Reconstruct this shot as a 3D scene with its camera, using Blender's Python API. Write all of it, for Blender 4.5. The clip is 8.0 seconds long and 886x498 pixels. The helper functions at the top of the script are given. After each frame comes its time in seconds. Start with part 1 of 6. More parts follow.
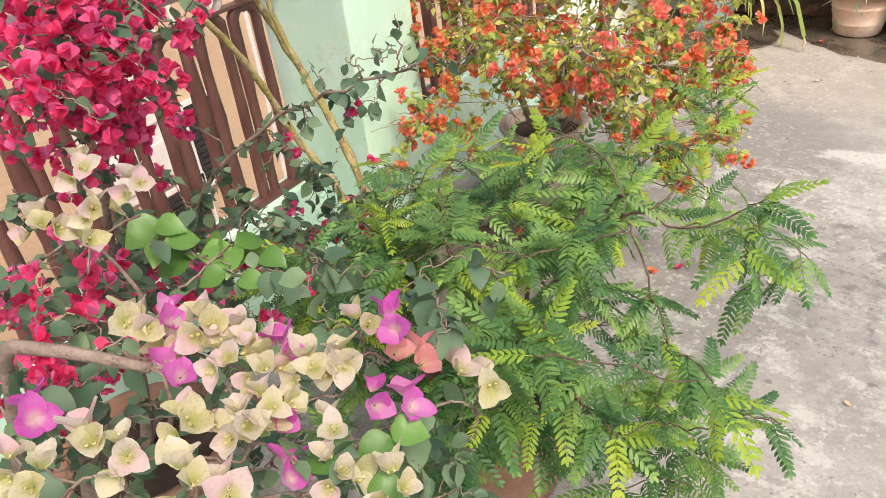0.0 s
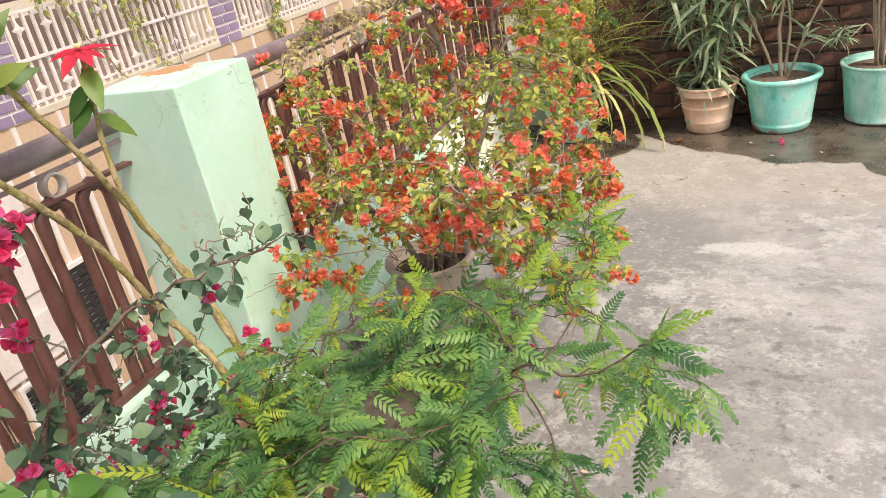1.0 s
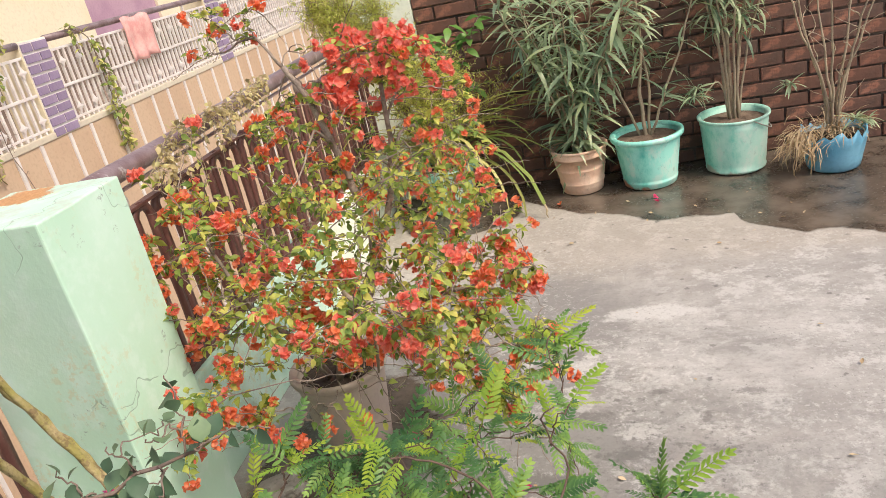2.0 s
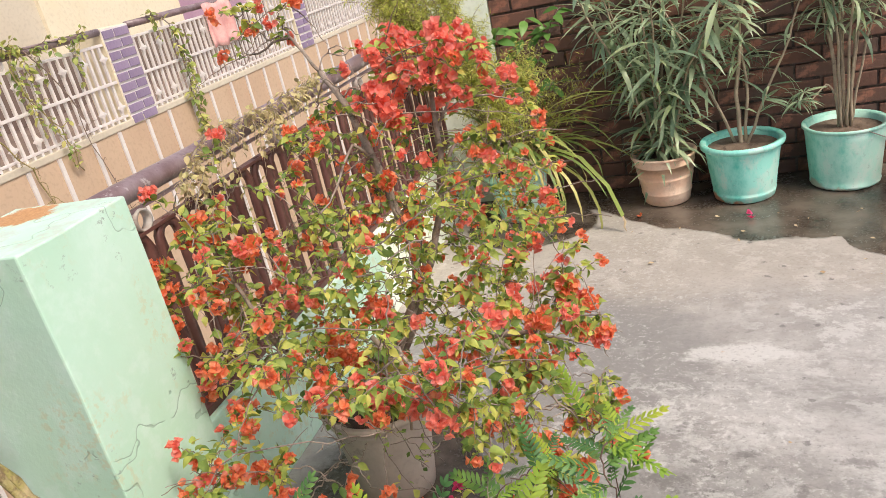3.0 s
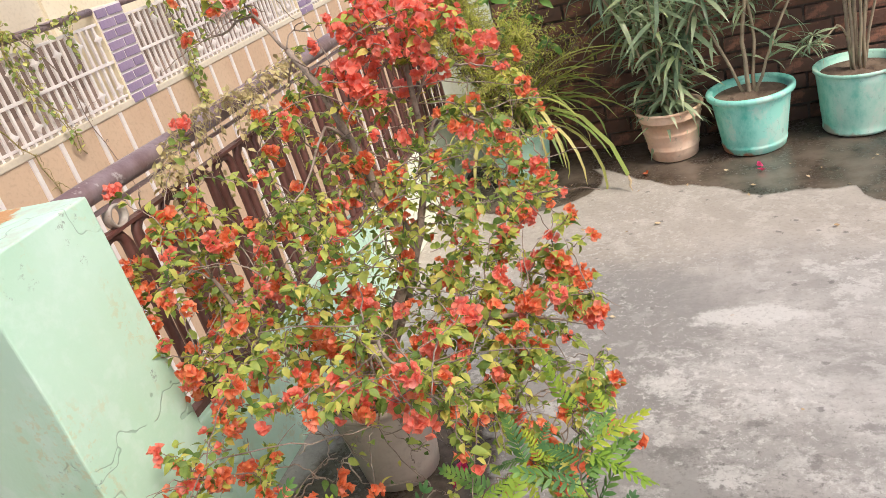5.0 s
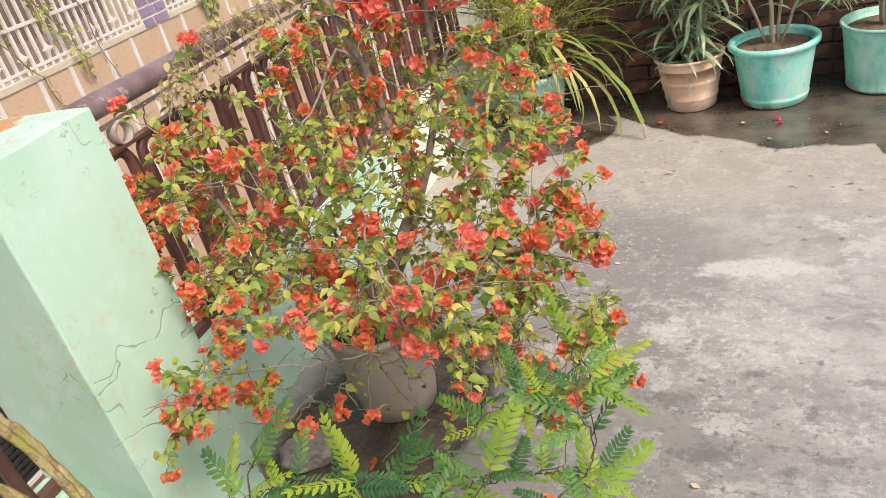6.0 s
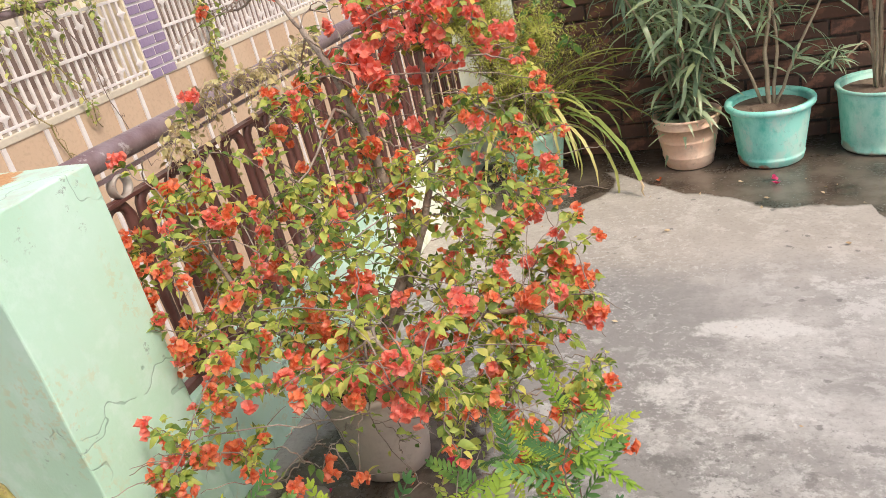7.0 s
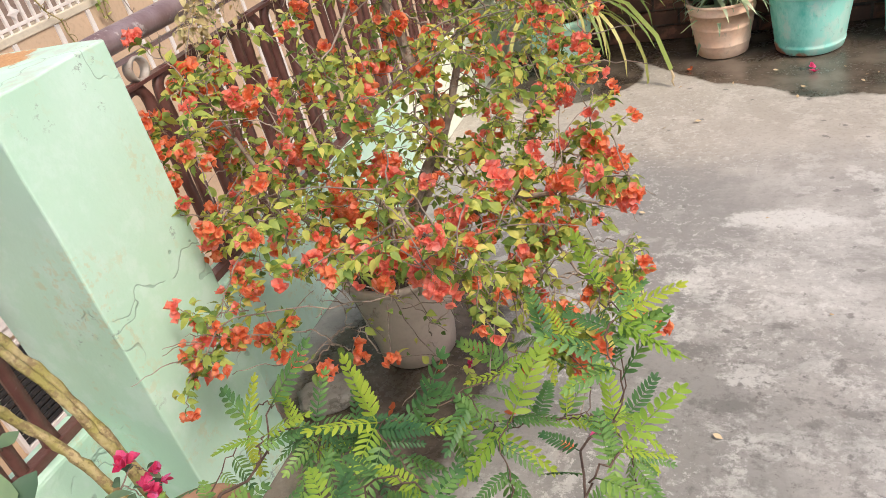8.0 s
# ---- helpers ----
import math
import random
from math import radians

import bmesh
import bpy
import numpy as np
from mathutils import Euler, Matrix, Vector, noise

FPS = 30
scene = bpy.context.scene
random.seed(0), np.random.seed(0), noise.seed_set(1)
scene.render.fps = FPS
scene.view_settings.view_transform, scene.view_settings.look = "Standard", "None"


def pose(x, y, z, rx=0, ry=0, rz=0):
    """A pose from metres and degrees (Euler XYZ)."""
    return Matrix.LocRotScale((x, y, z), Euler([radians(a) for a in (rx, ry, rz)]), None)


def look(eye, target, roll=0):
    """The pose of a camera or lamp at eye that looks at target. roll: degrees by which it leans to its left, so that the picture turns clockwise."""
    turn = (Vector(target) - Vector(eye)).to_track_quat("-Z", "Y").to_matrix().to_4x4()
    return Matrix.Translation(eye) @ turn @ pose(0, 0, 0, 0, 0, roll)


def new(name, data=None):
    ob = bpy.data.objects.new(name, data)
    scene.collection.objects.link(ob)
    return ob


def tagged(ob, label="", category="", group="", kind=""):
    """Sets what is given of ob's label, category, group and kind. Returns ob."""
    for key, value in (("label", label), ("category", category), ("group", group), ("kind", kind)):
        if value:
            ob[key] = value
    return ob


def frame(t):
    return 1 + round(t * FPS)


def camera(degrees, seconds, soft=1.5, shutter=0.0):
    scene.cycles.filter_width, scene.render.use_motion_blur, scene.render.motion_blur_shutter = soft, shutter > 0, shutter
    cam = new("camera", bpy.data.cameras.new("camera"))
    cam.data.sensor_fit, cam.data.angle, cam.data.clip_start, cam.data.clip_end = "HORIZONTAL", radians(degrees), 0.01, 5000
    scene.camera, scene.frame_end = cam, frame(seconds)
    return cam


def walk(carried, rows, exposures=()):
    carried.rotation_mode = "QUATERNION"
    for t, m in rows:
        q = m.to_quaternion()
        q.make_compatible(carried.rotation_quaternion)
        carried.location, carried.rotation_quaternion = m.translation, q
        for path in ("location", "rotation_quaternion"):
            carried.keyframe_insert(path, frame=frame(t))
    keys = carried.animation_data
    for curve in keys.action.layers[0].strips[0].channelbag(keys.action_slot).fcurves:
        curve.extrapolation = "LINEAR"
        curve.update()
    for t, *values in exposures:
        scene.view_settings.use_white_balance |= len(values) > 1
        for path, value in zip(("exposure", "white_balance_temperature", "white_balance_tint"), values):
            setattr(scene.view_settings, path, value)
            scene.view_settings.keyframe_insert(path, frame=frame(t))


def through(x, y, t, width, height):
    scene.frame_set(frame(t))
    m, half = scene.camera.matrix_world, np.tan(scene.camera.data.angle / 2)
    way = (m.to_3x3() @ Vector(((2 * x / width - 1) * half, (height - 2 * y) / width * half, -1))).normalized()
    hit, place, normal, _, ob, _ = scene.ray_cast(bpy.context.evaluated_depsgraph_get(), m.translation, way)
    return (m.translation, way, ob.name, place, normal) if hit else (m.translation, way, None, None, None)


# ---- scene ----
cam = camera(60.7, 8.0, 0.8)
PATH = [
    (0, (1.193, -1.62, 1.245), (0.189, -0.259, 0.177), -7.6),
    (0.5, (1.227, -1.566, 1.258), (0.205, -0.152, 0.28), -11.7),
    (1, (1.184, -1.504, 1.265), (0.361, 0.116, 0.429), -11.1),
    (1.5, (1.063, -1.413, 1.319), (0.556, 0.349, 0.521), -11.9),
    (1.7, (1.027, -1.397, 1.333), (0.581, 0.393, 0.559), -12.2),
    (2.8, (1.007, -1.157, 1.32), (0.357, 0.578, 0.568), -12.9),
    (3, (1.021, -1.086, 1.319), (0.345, 0.638, 0.564), -12.7),
    (3.5, (1.029, -1.016, 1.322), (0.307, 0.686, 0.558), -14.3),
    (4, (1.039, -0.989, 1.324), (0.306, 0.698, 0.539), -15.5),
    (5.5, (1.071, -0.983, 1.298), (0.336, 0.65, 0.408), -17.2),
    (6, (1.059, -0.983, 1.28), (0.301, 0.603, 0.326), -14.6),
    (6.5, (1.056, -0.973, 1.282), (0.278, 0.606, 0.332), -14.2),
    (7, (1.072, -0.969, 1.294), (0.315, 0.68, 0.453), -13.4),
    (7.5, (1.065, -0.966, 1.284), (0.323, 0.67, 0.405), -13.9),
    (8, (1.037, -0.968, 1.249), (0.235, 0.535, 0.201), -15.1),
]
walk(cam, [(t, look(eye, target, roll)) for t, eye, target, roll in PATH], [(0.0, 0.38, 7050.0, 11.0), (1.0, 0.28, 7050.0, 11.0), (1.7, 0.2, 7050.0, 11.0), (3.0, 0.15, 6820.0, 11.0), (8.0, 0.15, 6820.0, 11.0)])

# ---- world and sun ----
world = bpy.data.worlds.new("sky")
scene.world = world
world.use_nodes = True
wn = world.node_tree
sky = wn.nodes.new("ShaderNodeTexSky")
sky.sky_type, sky.sun_disc = "NISHITA", False
SUN_HEIGHT, SUN_ROUND = radians(54), radians(119)     # above the horizon; round from north to east
sky.sun_elevation, sky.sun_rotation = SUN_HEIGHT, SUN_ROUND
sky.air_density, sky.dust_density = 1.0, 4.0
wn.links.new(sky.outputs[0], wn.nodes["Background"].inputs[0])
wn.nodes["Background"].inputs[1].default_value = 0.165
sun_data = bpy.data.lights.new("sun", "SUN")
sun_data.energy, sun_data.angle, sun_data.color = 2.1, radians(14), (1.0, 0.94, 0.85)
sun = new("sun", sun_data)
toward = Vector((math.sin(SUN_ROUND) * math.cos(SUN_HEIGHT), math.cos(SUN_ROUND) * math.cos(SUN_HEIGHT), math.sin(SUN_HEIGHT)))
sun.matrix_world = look(toward * 20, (0, 0, 0))


# ---- materials ----
class Nodes:
    """A small writer of node materials."""

    def __init__(self, name):
        self.mat = bpy.data.materials.new(name)
        self.mat.use_nodes = True
        self.tree = self.mat.node_tree
        self.bsdf = self.tree.nodes["Principled BSDF"]
        self.out = self.tree.nodes["Material Output"]
        self.coord = self.tree.nodes.new("ShaderNodeTexCoord").outputs["Object"]

    def node(self, kind, *links, operation="", use_clamp=False, feature=""):
        n = self.tree.nodes.new(kind)
        if operation:
            n.operation = operation
        if use_clamp:
            n.use_clamp = True
        if feature:
            n.feature = feature
        for i, v in enumerate(links):
            self.put(n.inputs[i], v)
        return n

    def put(self, socket, v):
        if v is None:
            return
        if hasattr(v, "is_output"):
            self.tree.links.new(v, socket)
        else:
            socket.default_value = v

    def math(self, op, a, b=None, c=None, clamp=False):
        return self.node("ShaderNodeMath", a, b, c, operation=op, use_clamp=clamp).outputs[0]

    def noise(self, scale, detail=4.0, rough=0.55, vector=None, distort=0.0):
        n = self.node("ShaderNodeTexNoise")
        self.put(n.inputs["Vector"], vector or self.coord)
        n.inputs["Scale"].default_value, n.inputs["Detail"].default_value = scale, detail
        n.inputs["Roughness"].default_value, n.inputs["Distortion"].default_value = rough, distort
        return n.outputs["Fac"]

    def stretch(self, x, y, z, vector=None):
        return self.node("ShaderNodeVectorMath", vector or self.coord, (x, y, z), operation="MULTIPLY").outputs[0]

    def band(self, v, lo, hi):
        n = self.node("ShaderNodeMapRange", v, lo, hi, 0.0, 1.0)
        n.interpolation_type = "SMOOTHSTEP"
        return n.outputs[0]

    def mix(self, fac, a, b, blend="MIX"):
        n = self.tree.nodes.new("ShaderNodeMix")
        n.data_type, n.blend_type = "RGBA", blend
        self.put(n.inputs[0], fac)
        self.put(n.inputs[6], (*a, 1) if isinstance(a, tuple) else a)
        self.put(n.inputs[7], (*b, 1) if isinstance(b, tuple) else b)
        return n.outputs[2]

    def ramp(self, fac, *stops):
        n = self.tree.nodes.new("ShaderNodeValToRGB")
        e = n.color_ramp.elements
        while len(e) < len(stops):
            e.new(0.5)
        for el, (p, c) in zip(e, stops):
            el.position, el.color = p, (*c, 1)
        self.put(n.inputs[0], fac)
        return n.outputs[0]

    def chance(self):
        """A number of its own for every object and every loose piece of a mesh."""
        a = self.node("ShaderNodeObjectInfo").outputs["Random"]
        b = self.node("ShaderNodeNewGeometry").outputs["Random Per Island"]
        return self.math("FRACT", self.math("ADD", a, b))

    def bump(self, height, strength, distance=0.01):
        n = self.tree.nodes.new("ShaderNodeBump")
        n.inputs["Strength"].default_value, n.inputs["Distance"].default_value = strength, distance
        self.put(n.inputs["Height"], height)
        self.put(self.bsdf.inputs["Normal"], n.outputs[0])

    def finish(self, colour, rough=0.7, metal=0.0, through=0.0):
        self.put(self.bsdf.inputs["Base Color"], (*colour, 1) if isinstance(colour, tuple) else colour)
        self.put(self.bsdf.inputs["Roughness"], rough)
        self.bsdf.inputs["Metallic"].default_value = metal
        if through:
            t = self.tree.nodes.new("ShaderNodeBsdfTranslucent")
            self.put(t.inputs[0], (*colour, 1) if isinstance(colour, tuple) else colour)
            m = self.tree.nodes.new("ShaderNodeMixShader")
            m.inputs[0].default_value = through
            self.tree.links.new(self.bsdf.outputs[0], m.inputs[1])
            self.tree.links.new(t.outputs[0], m.inputs[2])
            self.tree.links.new(m.outputs[0], self.out.inputs[0])
        return self.mat


def worn(name, base, other, scale=6.0, rough=0.75, bump=0.3, grain=60.0, dirt=None, dirt_at=0.62, metal=0.0, rand=0.0):
    """A painted or mineral surface: two tones in patches, a fine grain, and dirt where a noise runs high."""
    n = Nodes(name)
    big, fine = n.noise(scale, 5), n.noise(grain, 3)
    c = n.mix(n.band(big, 0.35, 0.65), base, other)
    c = n.mix(n.math("MULTIPLY", n.band(fine, 0.45, 0.75), 0.25), c, tuple(v * 0.6 for v in base))
    if dirt:
        c = n.mix(n.math("MULTIPLY", n.band(n.noise(scale * 1.7, 7, 0.7), dirt_at, dirt_at + 0.08), 0.7), c, dirt)
    if rand:
        k = n.chance()
        c = n.mix(n.math("MULTIPLY", k, rand), c, tuple(v * 0.45 for v in base))
    n.bump(n.math("ADD", big, n.math("MULTIPLY", fine, 0.4)), bump)
    return n.finish(c, n.math("ADD", n.math("MULTIPLY", fine, 0.2), rough - 0.1), metal)


def leafy(name, stops, rough=0.5, through=0.3, veins=90.0, whole=False):
    """Leaves and bracts: each piece takes a tone of its own from the stops, mottled along it."""
    n = Nodes(name)
    k, m = n.chance(), n.noise(veins, 2)
    if whole:
        # leaflets of one leaf share its tone
        one = n.node("ShaderNodeObjectInfo").outputs["Random"]
        k = n.math("ADD", n.math("MULTIPLY", one, 0.55), n.math("ADD", n.math("MULTIPLY", n.math("SUBTRACT", n.noise(8, 2), 0.5), 2.2), n.math("MULTIPLY", k, 0.16)))
        k = n.math("ADD", k, 0.31, clamp=True)
    f = n.math("ADD", n.math("MULTIPLY", k, 0.86), n.math("MULTIPLY", n.math("SUBTRACT", m, 0.5), 0.35), clamp=True)
    c = n.ramp(f, *stops)
    n.bump(m, 0.2, 0.002)
    return n.finish(c, rough, 0.0, through)


def petal(name, heart, stops, edge, reach=0.019):
    """Papery bracts: a greenish heart (on whole heads a dark one for inner shade), a tone of their own each, a tinted
    rim, and fine veins running out.
    """
    n = Nodes(name)
    far = n.node("ShaderNodeVectorMath", n.coord, operation="LENGTH").outputs["Value"]
    vein = n.noise(420, 3, 0.6, n.stretch(1, 0.25, 1))
    c = n.ramp(n.chance(), *stops)
    c = n.mix(n.math("MULTIPLY", n.band(vein, 0.5, 0.68), 0.3), c, tuple(v * 0.7 for v in heart))
    c = n.mix(n.math("MULTIPLY", n.band(far, reach * 0.55, reach * 0.1), 0.8), c, heart)
    c = n.mix(n.math("MULTIPLY", n.band(n.math("ADD", far, n.math("MULTIPLY", n.math("SUBTRACT", n.noise(60, 3), 0.5), 0.02)), reach * 0.7, reach * 1.1), 0.45), c, edge)
    n.bump(vein, 0.35, 0.001)
    return n.finish(c, 0.6, 0.0, 0.5)


def mint_paint():
    n = Nodes("mint_paint")
    big, mid, fine = n.noise(2.6, 5), n.noise(11, 6, 0.65), n.noise(120, 2)
    c = n.mix(n.band(big, 0.35, 0.65), (0.52, 0.78, 0.625), (0.59, 0.82, 0.705))
    c = n.mix(n.math("MULTIPLY", n.band(mid, 0.48, 0.62), 0.45), c, (0.68, 0.87, 0.79))
    # hairline cracks, only in places
    warp = n.node("ShaderNodeVectorMath", n.coord, n.node("ShaderNodeVectorMath", n.node("ShaderNodeTexNoise", n.stretch(2.2, 2.2, 2.2)).outputs["Color"], (0.16, 0.16, 0.16), operation="MULTIPLY").outputs[0], operation="ADD").outputs[0]
    v = n.node("ShaderNodeTexVoronoi", feature="DISTANCE_TO_EDGE")
    n.put(v.inputs["Vector"], warp)
    v.inputs["Scale"].default_value = 2.6
    crack = n.math("MULTIPLY", n.band(v.outputs["Distance"], 0.006, 0.002), n.band(n.noise(6, 4), 0.47, 0.54))
    c = n.mix(n.math("MULTIPLY", crack, 0.55), c, (0.2, 0.33, 0.26))
    # flaked and yellowed specks, and scuffs
    spots = n.math("MULTIPLY", n.band(n.noise(42, 6, 0.72), 0.52, 0.58), n.band(n.noise(5.2, 4, 0.6, n.stretch(1, 1, 0.6)), 0.5, 0.6))
    c = n.mix(n.math("MULTIPLY", spots, 0.4), c, (0.62, 0.58, 0.34))
    scuff = n.math("MULTIPLY", n.band(n.noise(34, 7, 0.78), 0.57, 0.63), n.band(n.noise(5.1, 2, 0.5, n.stretch(1, 1, 0.7)), 0.57, 0.63))
    c = n.mix(n.math("MULTIPLY", scuff, 0.6), c, (0.16, 0.22, 0.19))
    # the cap has lost its paint in the middle
    s = n.node("ShaderNodeSeparateXYZ", n.coord)
    dx = n.math("MULTIPLY", n.math("ADD", s.outputs[0], 0.2), 13.0)
    dy = n.math("MULTIPLY", n.math("ADD", s.outputs[1], 0.06), 17.0)
    r = n.math("ADD", n.math("SQRT", n.math("ADD", n.math("MULTIPLY", dx, dx), n.math("MULTIPLY", dy, dy))), n.math("MULTIPLY", n.math("SUBTRACT", n.noise(22, 5, 0.7), 0.5), 1.6))
    cap = n.band(s.outputs[2], 0.994, 0.997)
    c = n.mix(n.math("MULTIPLY", cap, n.math("MULTIPLY", n.band(n.noise(15, 5, 0.7), 0.46, 0.62), 0.55)), c, (0.5, 0.52, 0.47))
    c = n.mix(n.math("MULTIPLY", cap, n.band(r, 1.05, 0.8)), c, n.mix(n.noise(130, 3), (0.36, 0.15, 0.05), (0.72, 0.42, 0.2)))
    n.bump(n.math("ADD", n.math("ADD", mid, n.math("MULTIPLY", fine, 0.25)), n.math("MULTIPLY", crack, -1.5)), 0.35, 0.006)
    return n.finish(c, n.math("ADD", 0.5, n.math("MULTIPLY", mid, 0.25)))


def concrete_floor():
    """Worn cement screed: pale blotches, a smooth grey stretch, soot specks, and wet along the pots and the wall."""
    n = Nodes("concrete_floor")
    s = n.node("ShaderNodeSeparateXYZ", n.coord)
    x, y = s.outputs[0], s.outputs[1]
    big, mid, fine = n.noise(1.3, 5, 0.6), n.noise(6.5, 8, 0.68), n.noise(70, 4, 0.7)
    flat = n.noise(3.2, 9, 0.74, n.stretch(0.85, 1.2, 1))
    c = n.mix(n.band(mid, 0.34, 0.66), (0.315, 0.298, 0.284), (0.415, 0.396, 0.38))

    def blob(cx, cy, rx, ry, rag=0.7):
        a = n.math("DIVIDE", n.math("SUBTRACT", x, cx), rx)
        b = n.math("DIVIDE", n.math("SUBTRACT", y, cy), ry)
        d = n.math("SQRT", n.math("ADD", n.math("MULTIPLY", a, a), n.math("MULTIPLY", b, b)))
        return n.math("ADD", d, n.math("MULTIPLY", n.math("SUBTRACT", flat, 0.5), rag * 2))
    # smooth damp-grey stretch beside the plants
    grey = n.band(blob(0.6, 0.95, 0.42, 0.62, 0.7), 1.15, 0.6)
    c = n.mix(n.math("MULTIPLY", grey, 0.85), c, (0.235, 0.225, 0.22))
    # another, darker grey stretch of floor right of the orange bush
    grey3 = n.band(blob(0.8, 0.08, 0.3, 0.55, 0.7), 1.15, 0.55)
    c = n.mix(n.math("MULTIPLY", grey3, 0.75), c, (0.21, 0.205, 0.2))
    grey2 = n.band(blob(1.2, 0.78, 0.3, 0.13, 1.2), 1.1, 0.6)
    c = n.mix(n.math("MULTIPLY", grey2, 0.7), c, (0.26, 0.25, 0.24))
    # soft mottling over all of it
    c = n.mix(n.math("MULTIPLY", n.band(n.noise(14, 9, 0.78, n.stretch(0.8, 1.2, 1)), 0.5, 0.66), 0.3), c, (0.3, 0.29, 0.28))
    pale = n.math("MULTIPLY", n.band(blob(1.32, 0.78, 0.48, 0.36, 0.5), 1.1, 0.6), n.band(n.noise(6, 9, 0.74, n.stretch(0.8, 1.3, 1)), 0.4, 0.58))
    c = n.mix(n.math("MULTIPLY", pale, 0.5), c, (0.53, 0.515, 0.5))
    rubbed = n.math("MULTIPLY", n.band(blob(0.95, 0.62, 0.34, 0.2, 0.6), 1.1, 0.5), n.band(n.noise(11, 9, 0.78), 0.47, 0.56))
    c = n.mix(n.math("MULTIPLY", rubbed, 0.6), c, (0.54, 0.53, 0.515))
    # laitance worn white
    white = n.band(n.math("ADD", blob(1.07, 0.985, 0.16, 0.05, 0.7), n.math("MULTIPLY", n.math("SUBTRACT", n.noise(16, 6, 0.7), 0.5), 1.5)), 1.1, 0.75)
    c = n.mix(n.math("MULTIPLY", white, 0.8), c, (0.58, 0.57, 0.555))
    blotch = n.math("MULTIPLY", n.band(n.noise(9, 9, 0.78, n.stretch(0.95, 1.05, 1)), 0.51, 0.57), n.band(big, 0.36, 0.55))
    c = n.mix(n.math("MULTIPLY", blotch, 0.62), c, (0.58, 0.57, 0.555))
    tan = n.band(n.math("ADD", y, n.math("MULTIPLY", flat, 0.5)), 1.45, 1.75)
    c = n.mix(n.math("MULTIPLY", tan, 0.45), c, (0.46, 0.40, 0.335))
    soot = n.math("MULTIPLY", n.band(n.noise(30, 8, 0.8), 0.5, 0.62), n.band(blob(0.98, 0.2, 0.55, 0.5, 0.9), 1.0, 0.4))
    c = n.mix(n.math("MULTIPLY", soot, 0.75), c, (0.15, 0.145, 0.14))
    worn_grey = n.math("MULTIPLY", n.band(n.noise(8, 9, 0.76), 0.42, 0.6), n.band(blob(1.05, 0.12, 0.62, 0.5, 0.8), 1.15, 0.6))
    c = n.mix(n.math("MULTIPLY", worn_grey, 0.55), c, (0.24, 0.235, 0.225))
    pits = n.math("MULTIPLY", n.band(n.noise(60, 7, 0.8), 0.57, 0.62), n.math("MULTIPLY", n.band(n.noise(3.3, 4, 0.6), 0.44, 0.6), n.band(n.math("ADD", y, n.math("MULTIPLY", flat, 0.6)), 1.6, 1.0)))
    c = n.mix(n.math("MULTIPLY", pits, 0.75), c, (0.12, 0.115, 0.11))
    chalk = n.math("MULTIPLY", n.band(n.noise(44, 8, 0.82), 0.54, 0.59), n.band(n.noise(2.1, 3), 0.42, 0.56))
    c = n.mix(n.math("MULTIPLY", chalk, 0.6), c, (0.6, 0.59, 0.57))
    for cx, cy, rx, ry in ((0.96, 0.25, 0.09, 0.035), (1.17, 0.39, 0.018, 0.03), (1.11, 0.22, 0.03, 0.016), (1.2, 0.26, 0.05, 0.016), (0.86, 0.42, 0.08, 0.03), (1.06, 0.52, 0.035, 0.014), (1.3, 0.5, 0.05, 0.02), (0.74, 0.16, 0.07, 0.05)):
        stain = n.band(n.math("ADD", blob(cx, cy, rx, ry, 0.5), n.math("MULTIPLY", n.math("SUBTRACT", n.noise(38, 7, 0.8), 0.5), 4.5)), 1.1, 0.4)
        c = n.mix(n.math("MULTIPLY", stain, 0.55), c, (0.12, 0.115, 0.11))
    dots = n.node("ShaderNodeTexVoronoi")
    n.put(dots.inputs["Vector"], n.stretch(1, 1.1, 1))
    dots.inputs["Scale"].default_value = 15
    speck = n.math("MULTIPLY", n.band(n.math("ADD", dots.outputs["Distance"], n.math("MULTIPLY", n.math("SUBTRACT", n.noise(38, 6, 0.75), 0.5), 0.8)), 0.16, 0.08), n.band(n.noise(2.7, 2), 0.45, 0.55))
    c = n.mix(n.math("MULTIPLY", speck, 0.75), c, (0.15, 0.145, 0.14))
    c = n.mix(n.math("MULTIPLY", n.band(fine, 0.5, 0.68), 0.32), c, (0.19, 0.185, 0.18))
    mud = n.band(blob(0.06, -0.17, 0.42, 0.5, 0.5), 1.1, 0.6)
    c = n.mix(n.math("MULTIPLY", mud, 0.8), c, n.mix(n.noise(12, 6, 0.7), (0.12, 0.09, 0.07), (0.24, 0.19, 0.155)))
    # wet: the edge along the row of pots, and two spills round single pots
    edge = n.ramp(n.math("DIVIDE", x, 3.0), (0.0, (0.75,) * 3), (0.169, (0.75,) * 3), (0.212, (0.71,) * 3), (0.27, (0.662,) * 3), (0.33, (0.635,) * 3),
                  (0.385, (0.594,) * 3), (0.488, (0.588,) * 3), (0.493, (0.554,) * 3), (0.558, (0.503,) * 3), (0.6, (0.506,) * 3), (0.647, (0.47,) * 3), (1.0, (0.42,) * 3))
    over = n.math("SUBTRACT", y, n.math("MULTIPLY", edge, 3.0))
    w1 = n.band(n.math("ADD", over, n.math("MULTIPLY", n.math("SUBTRACT", n.noise(7, 6, 0.65), 0.5), 0.11)), -0.008, 0.012)
    w2 = n.band(blob(0.22, 2.12, 0.31, 0.26, 0.16), 1.0, 0.95)
    w3 = n.band(blob(0.16, 0.27, 0.28, 0.5, 0.45), 1.0, 0.85)
    wet = n.math("MAXIMUM", w1, n.math("MAXIMUM", w2, w3))
